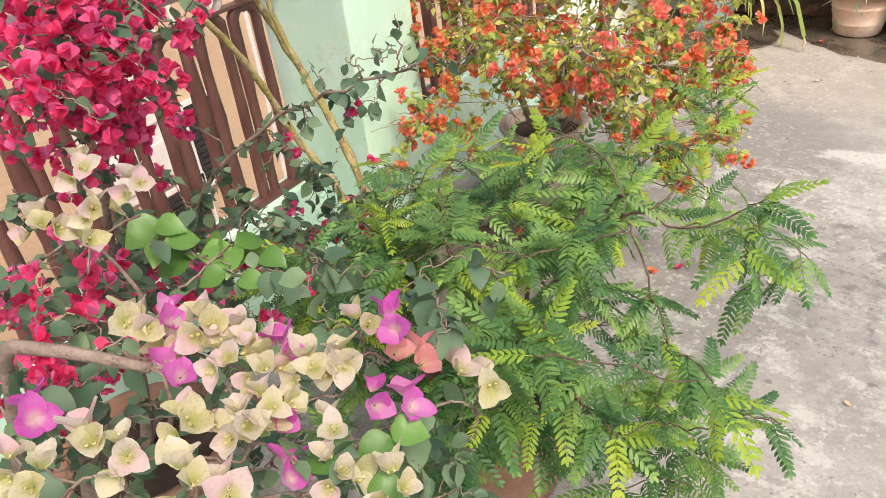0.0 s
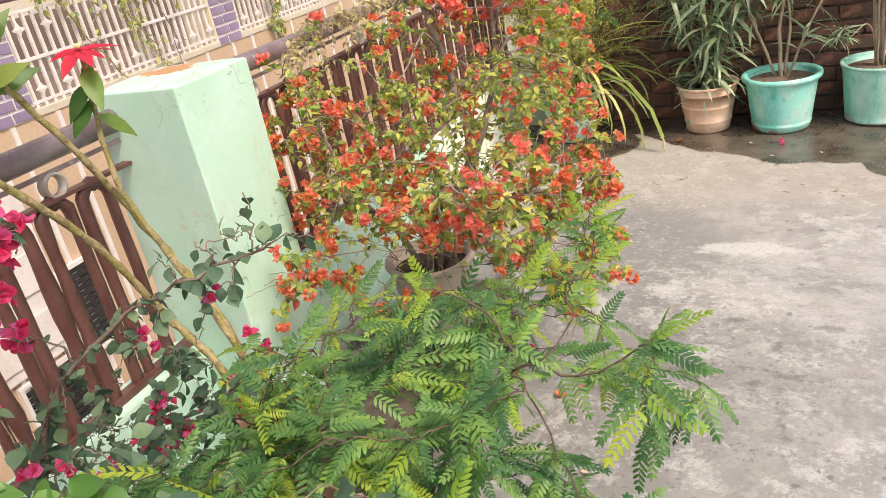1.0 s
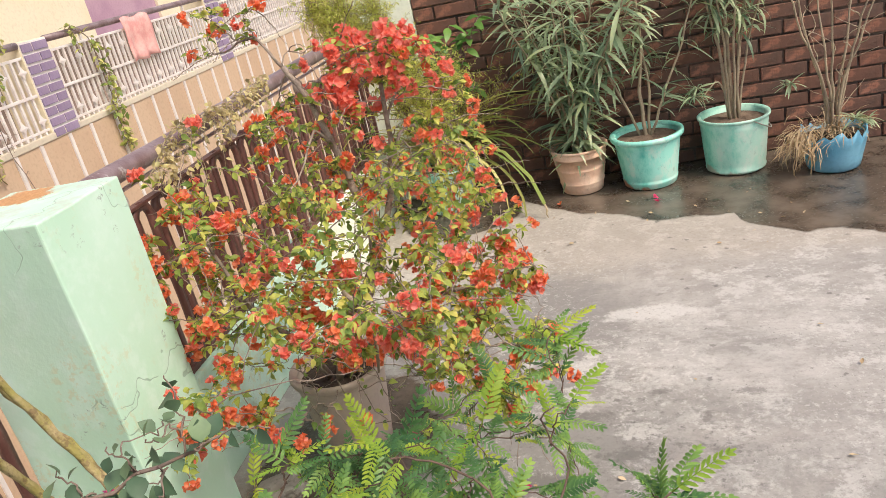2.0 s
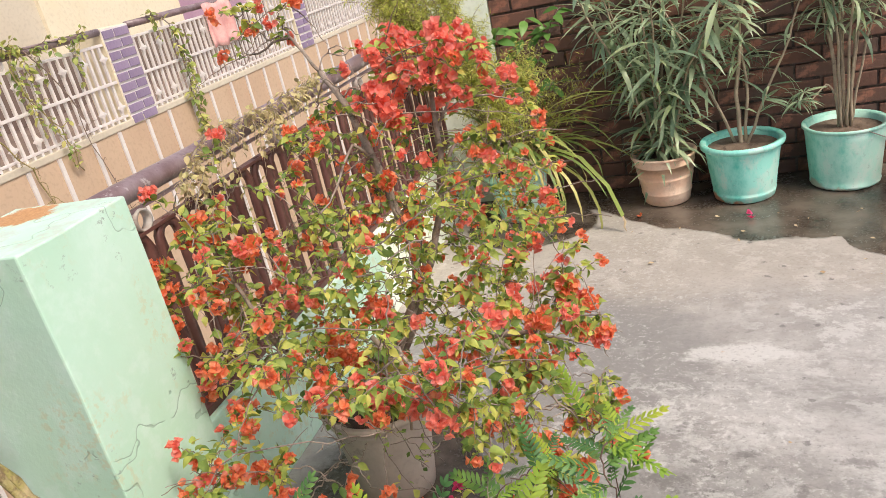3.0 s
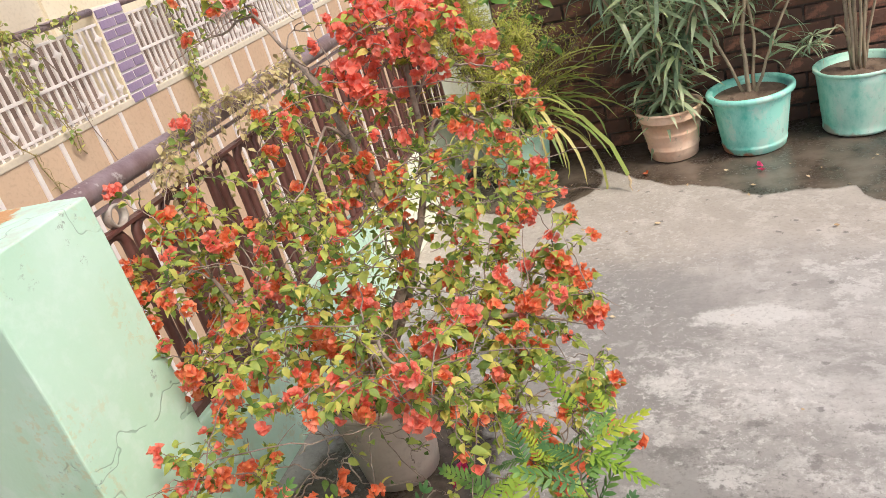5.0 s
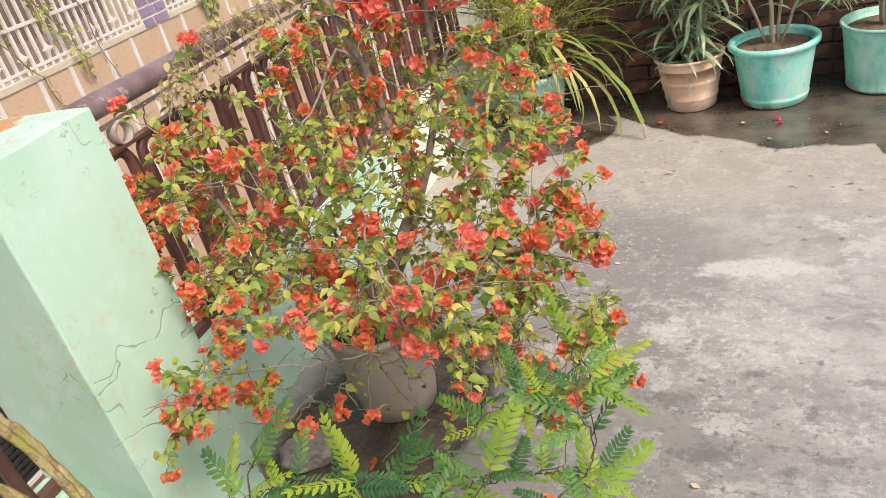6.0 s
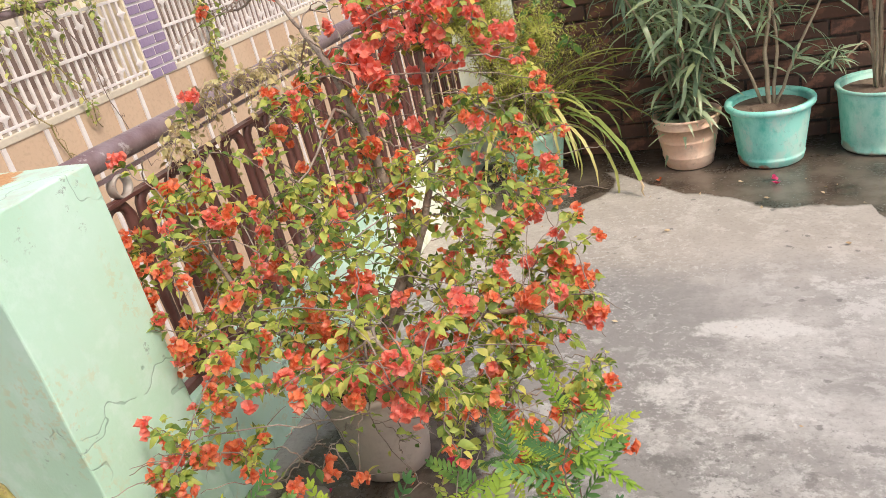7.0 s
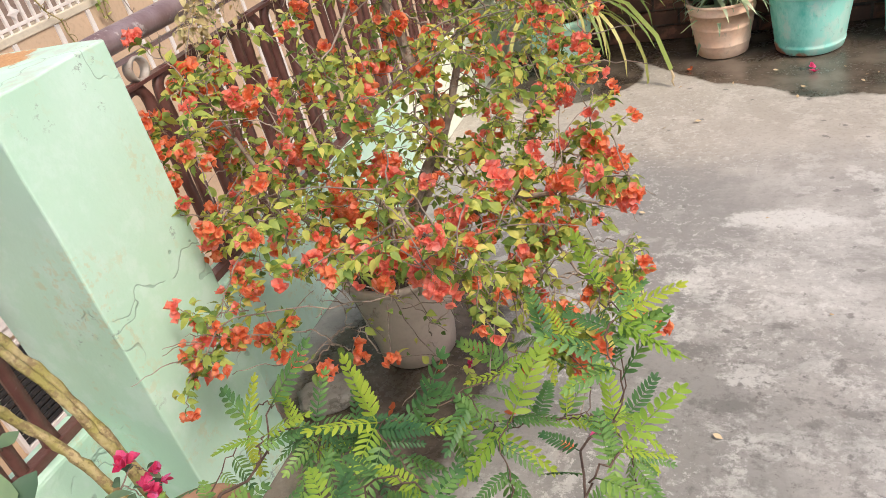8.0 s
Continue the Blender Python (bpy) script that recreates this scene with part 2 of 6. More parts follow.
    damp = n.mix(n.band(mid, 0.36, 0.66), (0.062, 0.048, 0.037), (0.175, 0.142, 0.114))
    c = n.mix(wet, c, damp)
    rough = n.math("SUBTRACT", n.math("ADD", 0.72, n.math("MULTIPLY", fine, 0.2)), n.math("MULTIPLY", wet, n.math("ADD", 0.42, n.math("MULTIPLY", mid, 0.3))))
    h = n.math("ADD", n.math("MULTIPLY", mid, 0.7), n.math("MULTIPLY", fine, 0.3))
    n.bump(n.math("MULTIPLY", h, n.math("SUBTRACT", 1.0, n.math("MULTIPLY", wet, 0.7))), 0.4, 0.008)
    return n.finish(c, rough)


def teal_plastic(name, base, pale, rust):
    """Brushed-on teal paint over old plastic, patchy and faded, with bare red-brown near the foot."""
    n = Nodes(name)
    s = n.node("ShaderNodeSeparateXYZ", n.coord)
    brush = n.math("ADD", n.math("MULTIPLY", n.noise(6, 5, 0.65, n.stretch(1, 1, 0.5)), 0.6), n.math("MULTIPLY", n.noise(19, 5, 0.7, n.stretch(1, 1, 0.6)), 0.4))
    c = n.mix(n.band(brush, 0.32, 0.56), base, pale)
    bare = n.math("ADD", s.outputs[2], n.math("MULTIPLY", n.noise(5, 5, 0.6), 0.22))
    c = n.mix(n.band(bare, 0.135, 0.115), c, rust)
    c = n.mix(n.math("MULTIPLY", n.band(n.noise(7, 7, 0.7, n.stretch(1, 1, 0.6)), 0.52, 0.6), 0.5), c, (0.72, 0.84, 0.76))
    c = n.mix(n.math("MULTIPLY", n.band(n.noise(34, 6, 0.75), 0.58, 0.68), 0.3), c, (0.1, 0.17, 0.15))
    n.bump(brush, 0.2, 0.004)
    return n.finish(c, 0.48)


MINT = mint_paint()
FLOOR = concrete_floor()
# limewash of the corner pillar; on the far kerb it paints in sunlight
LIT_LIMEWASH = worn("pale_green_lit_limewash", (0.84, 0.91, 0.76), (0.88, 0.93, 0.82), 5, 0.85, 0.3, 60, (0.55, 0.62, 0.4), 0.6)
IRON = worn("brown_iron_paint", (0.115, 0.045, 0.038), (0.16, 0.07, 0.06), 9, 0.4, 0.35, 90, (0.36, 0.31, 0.29), 0.64)
# lighter grey-purple tones paint the sky's reflection onto the brown pipe
PIPE = worn("pipe_paint_with_sky_sheen", (0.18, 0.115, 0.12), (0.28, 0.215, 0.23), 9, 0.32, 0.25, 80, (0.5, 0.46, 0.45), 0.6)
RING = worn("pale_worn_steel", (0.5, 0.47, 0.44), (0.36, 0.3, 0.26), 12, 0.5, 0.3, 90, (0.2, 0.1, 0.06), 0.6)
MORTAR = worn("old_mortar", (0.12, 0.085, 0.07), (0.2, 0.14, 0.11), 8, 0.95, 0.8, 50, (0.06, 0.05, 0.045), 0.48)
BRICK = worn("weathered_red_brick", (0.42, 0.18, 0.12), (0.2, 0.12, 0.095), 5, 0.9, 1.0, 45, (0.06, 0.05, 0.045), 0.43, rand=0.6)
TEAL = teal_plastic("teal_paint", (0.06, 0.58, 0.48), (0.36, 0.84, 0.74), (0.5, 0.22, 0.14))
TEAL_PALE = teal_plastic("pale_teal_paint", (0.15, 0.62, 0.5), (0.52, 0.84, 0.72), (0.45, 0.42, 0.34))
BLUE = worn("faded_blue_plastic", (0.12, 0.4, 0.6), (0.2, 0.48, 0.66), 5, 0.42, 0.2, 60, (0.3, 0.42, 0.48), 0.62)
TERRA = worn("dusty_terracotta", (0.82, 0.52, 0.37), (0.85, 0.63, 0.49), 8, 0.8, 0.4, 70, (0.46, 0.33, 0.25), 0.6)
CEMENT_POT = worn("cream_grey_pot", (0.56, 0.47, 0.4), (0.48, 0.39, 0.33), 6, 0.7, 0.35, 60, (0.34, 0.28, 0.24), 0.6)
CLAY = worn("brown_clay_pot", (0.3, 0.16, 0.1), (0.38, 0.22, 0.15), 8, 0.85, 0.4, 60, (0.2, 0.13, 0.1), 0.58)
STONE = worn("broken_cement", (0.3, 0.27, 0.24), (0.4, 0.37, 0.33), 14, 0.9, 0.9, 90, (0.16, 0.14, 0.12), 0.52)
SOIL_DRY = worn("dry_brown_soil", (0.15, 0.105, 0.075), (0.24, 0.175, 0.13), 14, 0.95, 1.0, 110, (0.08, 0.055, 0.04), 0.55)
SOIL = worn("dark_wet_soil", (0.045, 0.03, 0.022), (0.085, 0.06, 0.045), 18, 0.9, 1.0, 120)
BARK = worn("grey_brown_bark", (0.2, 0.14, 0.11), (0.3, 0.23, 0.19), 30, 0.85, 0.7, 160, (0.1, 0.07, 0.055), 0.58)
BARK_STRAW = worn("bleached_creeper_stem", (0.52, 0.42, 0.28), (0.62, 0.52, 0.36), 30, 0.85, 0.5, 160, (0.3, 0.22, 0.14), 0.58)
BARK_TWIG = worn("grey_tan_twig_bark", (0.24, 0.18, 0.145), (0.38, 0.31, 0.26), 30, 0.85, 0.6, 160, (0.11, 0.08, 0.06), 0.56)
BARK_DARK = worn("dark_twig_bark", (0.1, 0.06, 0.045), (0.17, 0.11, 0.085), 30, 0.8, 0.6, 160)
BARK_PALE = worn("pale_oleander_bark", (0.44, 0.36, 0.25), (0.33, 0.26, 0.19), 22, 0.8, 0.5, 140, (0.18, 0.135, 0.1), 0.6)
STEM_YELLOW = worn("olive_tan_stem", (0.33, 0.29, 0.09), (0.46, 0.37, 0.2), 26, 0.7, 0.9, 130, (0.2, 0.13, 0.07), 0.5)
DRY = leafy("dry_straw", [(0.0, (0.4, 0.27, 0.15)), (0.6, (0.58, 0.44, 0.28)), (1.0, (0.7, 0.57, 0.38))], 0.8, 0.15)
DRY_OLIVE = leafy("dry_olive_leaf", [(0.0, (0.42, 0.33, 0.17)), (0.5, (0.64, 0.54, 0.28)), (1.0, (0.66, 0.64, 0.28))], 0.7, 0.3)
LEAF_BOUG = leafy("bougainvillea_leaf", [(0.0, (0.12, 0.22, 0.05)), (0.25, (0.3, 0.42, 0.1)), (0.6, (0.55, 0.62, 0.14)), (0.86, (0.8, 0.74, 0.2)), (1.0, (0.7, 0.36, 0.14))], 0.5, 0.5)
# heads fade orange to pink; the darker heart also paints their inner shade
BRACT_ORANGE = petal("orange_bract", (0.86, 0.23, 0.09), [(0.0, (0.86, 0.2, 0.1)), (0.2, (0.96, 0.28, 0.12)), (0.65, (0.98, 0.39, 0.2)), (1.0, (0.97, 0.4, 0.32))], (0.98, 0.43, 0.28), 0.034)
BRACT_CORALRED = petal("coral_red_bract", (0.92, 0.23, 0.17), [(0.0, (0.96, 0.25, 0.17)), (0.5, (0.98, 0.34, 0.25)), (1.0, (0.98, 0.41, 0.37))], (0.98, 0.44, 0.38), 0.036)
BRACT_RED = petal("crimson_bract", (0.6, 0.02, 0.1), [(0.0, (0.78, 0.03, 0.14)), (0.4, (0.9, 0.08, 0.25)), (0.75, (0.93, 0.14, 0.36)), (1.0, (0.93, 0.22, 0.55))], (0.96, 0.28, 0.5), 0.028)
BRACT_CREAM = petal("cream_pink_bract", (0.5, 0.52, 0.16), [(0.0, (0.66, 0.62, 0.32)), (0.3, (0.74, 0.69, 0.48)), (0.7, (0.79, 0.71, 0.63)), (1.0, (0.8, 0.56, 0.62))], (0.86, 0.72, 0.74), 0.022)
BRACT_MAGENTA = petal("magenta_bract", (0.75, 0.6, 0.55), [(0.0, (0.66, 0.1, 0.5)), (0.6, (0.74, 0.2, 0.62)), (1.0, (0.8, 0.42, 0.66))], (0.7, 0.06, 0.5))
BRACT_CORAL = petal("coral_bract", (0.75, 0.55, 0.4), [(0.0, (0.75, 0.28, 0.28)), (1.0, (0.8, 0.45, 0.42))], (0.78, 0.25, 0.35))
LEAF_WISP = leafy("olive_wisp_leaf", [(0.0, (0.36, 0.42, 0.1)), (0.5, (0.6, 0.62, 0.15)), (0.85, (0.76, 0.72, 0.24)), (1.0, (0.7, 0.52, 0.24))], 0.5, 0.55)
LEAF_GREY = leafy("grey_green_leaf", [(0.0, (0.06, 0.125, 0.075)), (0.6, (0.13, 0.215, 0.125)), (1.0, (0.22, 0.33, 0.16))], 0.55, 0.25)
LEAF_FRESH = leafy("fresh_green_leaf", [(0.0, (0.09, 0.22, 0.045)), (0.6, (0.15, 0.32, 0.07)), (1.0, (0.24, 0.42, 0.1))], 0.4, 0.3)
LEAF_PINNATE = leafy("feathery_leaf", [(0.0, (0.04, 0.125, 0.05)), (0.35, (0.095, 0.22, 0.065)), (0.65, (0.23, 0.4, 0.09)), (0.92, (0.44, 0.56, 0.09)), (1.0, (0.44, 0.34, 0.1))], 0.45, 0.3, 40, True)
LEAF_YOUNG = leafy("young_feathery_leaf", [(0.0, (0.2, 0.4, 0.06)), (0.5, (0.42, 0.56, 0.07)), (0.85, (0.6, 0.66, 0.08)), (1.0, (0.52, 0.38, 0.1))], 0.5, 0.45, 40, True)
LEAF_OLEANDER = leafy("oleander_leaf", [(0.0, (0.17, 0.26, 0.17)), (0.4, (0.36, 0.47, 0.3)), (0.8, (0.54, 0.63, 0.4)), (1.0, (0.56, 0.72, 0.22))], 0.32, 0.4)
LEAF_STRAP = leafy("strap_leaf", [(0.0, (0.2, 0.3, 0.08)), (0.45, (0.46, 0.52, 0.14)), (0.8, (0.7, 0.66, 0.24)), (1.0, (0.72, 0.56, 0.3))], 0.5, 0.35)
LEAF_POINSETTIA = leafy("poinsettia_leaf", [(0.0, (0.06, 0.15, 0.03)), (0.5, (0.15, 0.27, 0.05)), (1.0, (0.36, 0.42, 0.1))], 0.45, 0.35, 60)
BRACT_SCARLET = leafy("scarlet_bract", [(0.0, (0.6, 0.02, 0.05)), (1.0, (0.75, 0.05, 0.09))], 0.5, 0.35)
STAMEN = worn("pale_yellow_stamen", (0.75, 0.66, 0.3), (0.8, 0.74, 0.5), 40, 0.6, 0.1)
BUFF = worn("buff_render", (0.55, 0.39, 0.27), (0.6, 0.44, 0.31), 1.2, 0.9, 0.3, 30, (0.45, 0.34, 0.25), 0.64)
CREAM_WALL = worn("cream_limewash", (0.78, 0.69, 0.5), (0.82, 0.74, 0.57), 0.9, 0.9, 0.2, 25, (0.7, 0.6, 0.4), 0.66)
# dark brown painted in for the shade on the balcony's floor and wall foot
BALCONY_SHADE = worn("brown_balcony_shade", (0.16, 0.11, 0.09), (0.22, 0.16, 0.13), 2, 0.6, 0.2, 30)
GREY_WALL = worn("grey_beige_render", (0.6, 0.53, 0.42), (0.66, 0.6, 0.49), 0.9, 0.9, 0.3, 25)
WHITE_PAINT = worn("white_gloss_paint", (0.8, 0.76, 0.74), (0.72, 0.66, 0.64), 6, 0.5, 0.15, 60, (0.5, 0.4, 0.36), 0.68)
PURPLE_TILE = worn("mauve_brick_paint", (0.29, 0.22, 0.35), (0.35, 0.27, 0.4), 5, 0.7, 0.3, 50, rand=0.2)
PINK_CLOTH = worn("pink_cloth", (0.78, 0.36, 0.34), (0.84, 0.5, 0.46), 14, 0.9, 0.3, 120)
MAUVE_WALL = worn("mauve_render", (0.42, 0.26, 0.36), (0.5, 0.33, 0.42), 2, 0.9, 0.2, 30)
DARK_GRILLE = worn("black_grille_paint", (0.02, 0.02, 0.022), (0.035, 0.033, 0.035), 12, 0.5, 0.2, 60)
EARTH = worn("dusty_street", (0.36, 0.3, 0.24), (0.28, 0.24, 0.2), 0.5, 0.95, 0.5, 12, (0.2, 0.18, 0.15), 0.6)


# ---- shapes ----
def mesh_from(name, geo, material, smooth=True):
    me = bpy.data.meshes.new(name)
    me.from_pydata([tuple(v) for v in geo[0]], [], geo[1])
    me.materials.append(material)
    if smooth:
        me.polygons.foreach_set("use_smooth", [True] * len(me.polygons))
    me.update()
    return me


def part(name, geo, material, parent, label="", smooth=True, kind=""):
    """One mesh of a thing; geo is a list of points and a list of faces, or a mesh."""
    ob = new(name, geo if isinstance(geo, bpy.types.Mesh) else mesh_from(name, geo, material, smooth))
    ob.parent = parent
    return tagged(ob, label=label, kind=kind)


def thing(name, at, label, category, group="", kind=""):
    ob = new(name)
    ob.location = at
    ob.empty_display_size = 0.05
    return tagged(ob, label, category, group, kind)


def joined(*geos):
    verts, faces = [], []
    for v, f in geos:
        k = len(verts)
        verts.extend(v)
        faces.extend([tuple(i + k for i in face) for face in f])
    return verts, faces


def box(x0, x1, y0, y1, z0, z1, bevel=0.0):
    bm = bmesh.new()
    bmesh.ops.create_cube(bm, size=1)
    for v in bm.verts:
        v.co = (x0 + (v.co.x + 0.5) * (x1 - x0), y0 + (v.co.y + 0.5) * (y1 - y0), z0 + (v.co.z + 0.5) * (z1 - z0))
    if bevel:
        bmesh.ops.bevel(bm, geom=bm.edges[:], offset=bevel, segments=2, affect="EDGES", profile=0.6)
    bm.verts.index_update()
    geo = [tuple(v.co) for v in bm.verts], [tuple(v.index for v in f.verts) for f in bm.faces]
    bm.free()
    return geo


def lathe(profile, seg=28, wobble=0.0, seed=0):
    """Turns (radius, height) pairs round the z axis, slightly out of true."""
    rng = random.Random(seed)
    ph = [rng.uniform(0, 6.28) for _ in profile]
    verts, faces = [], []
    for (r, z), p in zip(profile, ph):
        for i in range(seg):
            a = 2 * math.pi * i / seg
            k = 1 + wobble * math.sin(2 * a + ph[0]) + 0.3 * wobble * math.sin(5 * a + p)
            verts.append((r * k * math.cos(a), r * k * math.sin(a), z))
    for j in range(len(profile) - 1):
        for i in range(seg):
            a, b = j * seg + i, j * seg + (i + 1) % seg
            faces.append((a, b, b + seg, a + seg))
    return verts, faces


def disc(r, z, seg=24, lumps=0.0, seed=0):
    """A lumpy disc of soil."""
    rng = random.Random(seed)
    verts, faces = [(0, 0, z + lumps)], []
    rings = (0.35, 0.7, 1.0)
    for k in rings:
        for i in range(seg):
            a = 2 * math.pi * i / seg
            verts.append((r * k * math.cos(a), r * k * math.sin(a), z + (rng.uniform(-1, 1) * lumps if k < 1 else 0)))
    for i in range(seg):
        j = (i + 1) % seg
        faces.append((0, 1 + i, 1 + j))
        for q in range(2):
            a, b = 1 + q * seg + i, 1 + q * seg + j
            faces.append((a, a + seg, b + seg, b))
    return verts, faces


def tube(points, radii, sides=6, closed=False):
    """A tapered tube along points."""
    pts = [Vector(p) for p in points]
    verts, faces = [], []
    ref = Vector((0.31, 0.17, 0.93))
    n = len(pts)
    for i, p in enumerate(pts):
        d = (pts[(i + 1) % n] - pts[i - 1]) if closed else (pts[min(i + 1, n - 1)] - pts[max(i - 1, 0)])
        if d.length < 1e-9:
            d = Vector((0, 0, 1))
        d.normalize()
        a = d.cross(ref)
        if a.length < 0.05:
            a = d.cross(Vector((1, 0, 0)))
        a.normalize()
        b = d.cross(a)
        r = radii[i] if isinstance(radii, (list, tuple)) else radii
        for k in range(sides):
            t = 2 * math.pi * k / sides
            verts.append(tuple(p + (a * math.cos(t) + b * math.sin(t)) * r))
    for i in range(n if closed else n - 1):
        for k in range(sides):
            a, b = i * sides + k, i * sides + (k + 1) % sides
            c, d2 = ((i + 1) % n) * sides + (k + 1) % sides, ((i + 1) % n) * sides + k
            faces.append((a, b, c, d2))
    if not closed:
        faces.append(tuple(range(sides - 1, -1, -1)))
        faces.append(tuple((n - 1) * sides + k for k in range(sides)))
    return verts, faces


def strip(path, across):
    """A ribbon: points of a midline and, for each, the vector to its right edge; folded along the middle."""
    verts, faces = [], []
    for p, a, up in zip(path, *across):
        verts += [tuple(p - a + up), tuple(p), tuple(p + a + up)]
    for i in range(len(path) - 1):
        k = 3 * i
        faces += [(k, k + 1, k + 4, k + 3), (k + 1, k + 2, k + 5, k + 4)]
    return verts, faces


def leaf(length, width, shape=(0.12, 0.9, 1.0, 0.72, 0.06), droop=0.3, fold=0.25, twist=0.0, wave=0.0, seed=0):
    """A leaf along +y with its face up: shape gives its half width along it."""
    rng = random.Random(seed)
    n = len(shape)
    path, side, lift = [], [], []
    here = Vector((0, 0, 0))
    for i, s in enumerate(shape):
        t = i / (n - 1)
        if i:
            bend = 2 * droop * (t - 0.5 / (n - 1))
            here = here + Vector((0, math.cos(bend), -math.sin(bend))) * (length / (n - 1))
        path.append(here)
        a = twist * t
        w = width / 2 * s
        side.append(Vector((w * math.cos(a), 0, w * math.sin(a))))
        lift.append(Vector((0, 0, fold * w + wave * rng.uniform(-1, 1) * w)))
    return strip(path, (side, lift))


def bract(length, width, cup, curl, seed):
    """A rounded papery bract along +y with a raised mid-vein and a waved edge."""
    rng = random.Random(seed)
    halfs = (0.32, 0.8, 1.0, 1.0, 0.87, 0.58, 0.1)
    verts, faces, ph = [], [], rng.uniform(0, 6.28)
    for i, hw in enumerate(halfs):
        t = i / (len(halfs) - 1)
        for u in (-1, -0.5, 0, 0.5, 1):
            x = u * hw * width / 2
            z = cup * width * (u * u * hw * hw - 0.12) + curl * length * t * t + (0.075 * width * math.sin(ph + 6.5 * t + 2.5 * u) * abs(u))
            if u == 0:
                z -= 0.03 * width
            verts.append((x, length * t, z))
    for i in range(len(halfs) - 1):
        for j in range(4):
            a = i * 5 + j
            faces.append((a, a + 1, a + 6, a + 5))
    return verts, faces


def bloom(seed, length, width, open_by):
    """Three broad bracts round a centre, facing +y."""
    rng = random.Random(seed)
    out = []
    for i in range(3):
        a = 2.094 * i + rng.uniform(-0.3, 0.3)
        tilt = open_by * rng.uniform(0.75, 1.3)
        axis = Vector((math.cos(a) * math.sin(tilt), math.cos(tilt), math.sin(a) * math.sin(tilt)))
        inward = Vector((-math.cos(a) * math.cos(tilt), math.sin(tilt), -math.sin(a) * math.cos(tilt)))
        out.append(placed(bract(length * rng.uniform(0.85, 1.1), width * rng.uniform(0.9, 1.1), rng.uniform(0.1, 0.3), rng.uniform(-0.2, 0.1), seed * 3 + i), aim((0, 0, 0), axis, inward)))
    return joined(*out)


def placed(geo, m):
    return [tuple(m @ Vector(v)) for v in geo[0]], geo[1]


def aim(at, axis, up=(0, 0, 1), scale=1.0, spin=0.0):
    """A pose at a point with +y along axis and +z near up."""
    y = Vector(axis).normalized()
    x = y.cross(Vector(up))
    if x.length < 1e-4:
        x = y.cross(Vector((1, 0, 0.01)))
    x.normalize()
    z = x.cross(y)
    m = Matrix((x, y, z)).transposed().to_4x4()
    return Matrix.Translation(at) @ m @ Matrix.Rotation(spin, 4, "Y") @ Matrix.Scale(scale, 4)


def blossom(rng, bracts, length, width, open_by=0.9, stamen=False):
    """A spray of papery bracts round one point, facing +y."""
    geos = []
    for i in range(bracts):
        a = 2 * math.pi * (i / bracts) + rng.uniform(-0.5, 0.5)
        tilt = open_by * rng.uniform(0.6, 1.25)
        axis = Vector((math.cos(a) * math.sin(tilt), math.cos(tilt), math.sin(a) * math.sin(tilt)))
        g = leaf(length * rng.uniform(0.8, 1.15), width * rng.uniform(0.85, 1.15), (0.25, 0.95, 1.0, 0.12), rng.uniform(-0.55, 0.35), rng.uniform(0.1, 0.7), rng.uniform(-0.7, 0.7), 0.25, i)
        geos.append(placed(g, aim((0, 0, 0), axis, -Vector((math.cos(a), -0.6, math.sin(a))))))
    return geos


def cluster(seed, flowers, bracts, length, width, spread, open_by=0.9):
    """Several blossoms close together: one cut spray."""
    rng = random.Random(seed)
    out = []
    for i in range(flowers):
        d = Vector((rng.gauss(0, 1), rng.gauss(0.55, 0.8), rng.gauss(0, 1))).normalized()
        out += [placed(g, aim(d * spread * rng.uniform(0.5, 1), d, (rng.random(), rng.random(), 1))) for g in blossom(rng, bracts, length, width, open_by)]
    return joined(*out)


def frond(seed, length, pairs, leaflet, wide, tip=True):
    """A pinnate leaf along +y: a thin rachis and pairs of small oblong leaflets."""
    rng = random.Random(seed)
    bend = rng.uniform(0.1, 0.35)
    side = rng.uniform(-0.15, 0.15)

    def mid(t):
        return Vector((side * length * t * t, length * t, -bend * length * t * t))
    geos = [tube([mid(i / 4) for i in range(5)], [0.0011, 0.001, 0.0009, 0.0007, 0.0005], 3)]
    for i in range(pairs):
        t = 0.14 + 0.84 * i / max(pairs - 1, 1)
        size = leaflet * (0.75 + 0.4 * math.sin(math.pi * min(t + 0.1, 1)))
        for s in (-1, 1):
            axis = Vector((s * 1.0, 0.52 + 0.5 * t + rng.uniform(-0.12, 0.12), rng.uniform(-0.25, 0.12)))
            g = leaf(size, wide, (0.3, 0.9, 1.0, 0.85, 0.2), 0.2, 0.15)
            geos.append(placed(g, aim(mid(t), axis)))
    if tip:
        geos.append(placed(leaf(leaflet * 0.8, wide, (0.3, 1.0, 0.5), 0.1, 0.1), aim(mid(0.99), (side, 1, -bend))))
    return joined(*geos)


def head(seed, flowers, length, width, spread, open_by=0.7):
    """A rounded head: several open papery flowers, each of three bracts, crowded on one shoot tip."""
    rng = random.Random(seed)
    out = []
    for i in range(flowers):
        d = Vector((rng.gauss(0, 1), abs(rng.gauss(0.5, 0.6)), rng.gauss(0, 1))).normalized()
        out.append(placed(bloom(seed * 7 + i, length * rng.uniform(0.85, 1.15), width * rng.uniform(0.85, 1.15), open_by * rng.uniform(0.8, 1.25)),
                          aim(d * spread * rng.uniform(0.2, 1.1), d, (rng.random(), rng.random(), 1), 1.0, rng.uniform(0, 6))))
    return joined(*out)


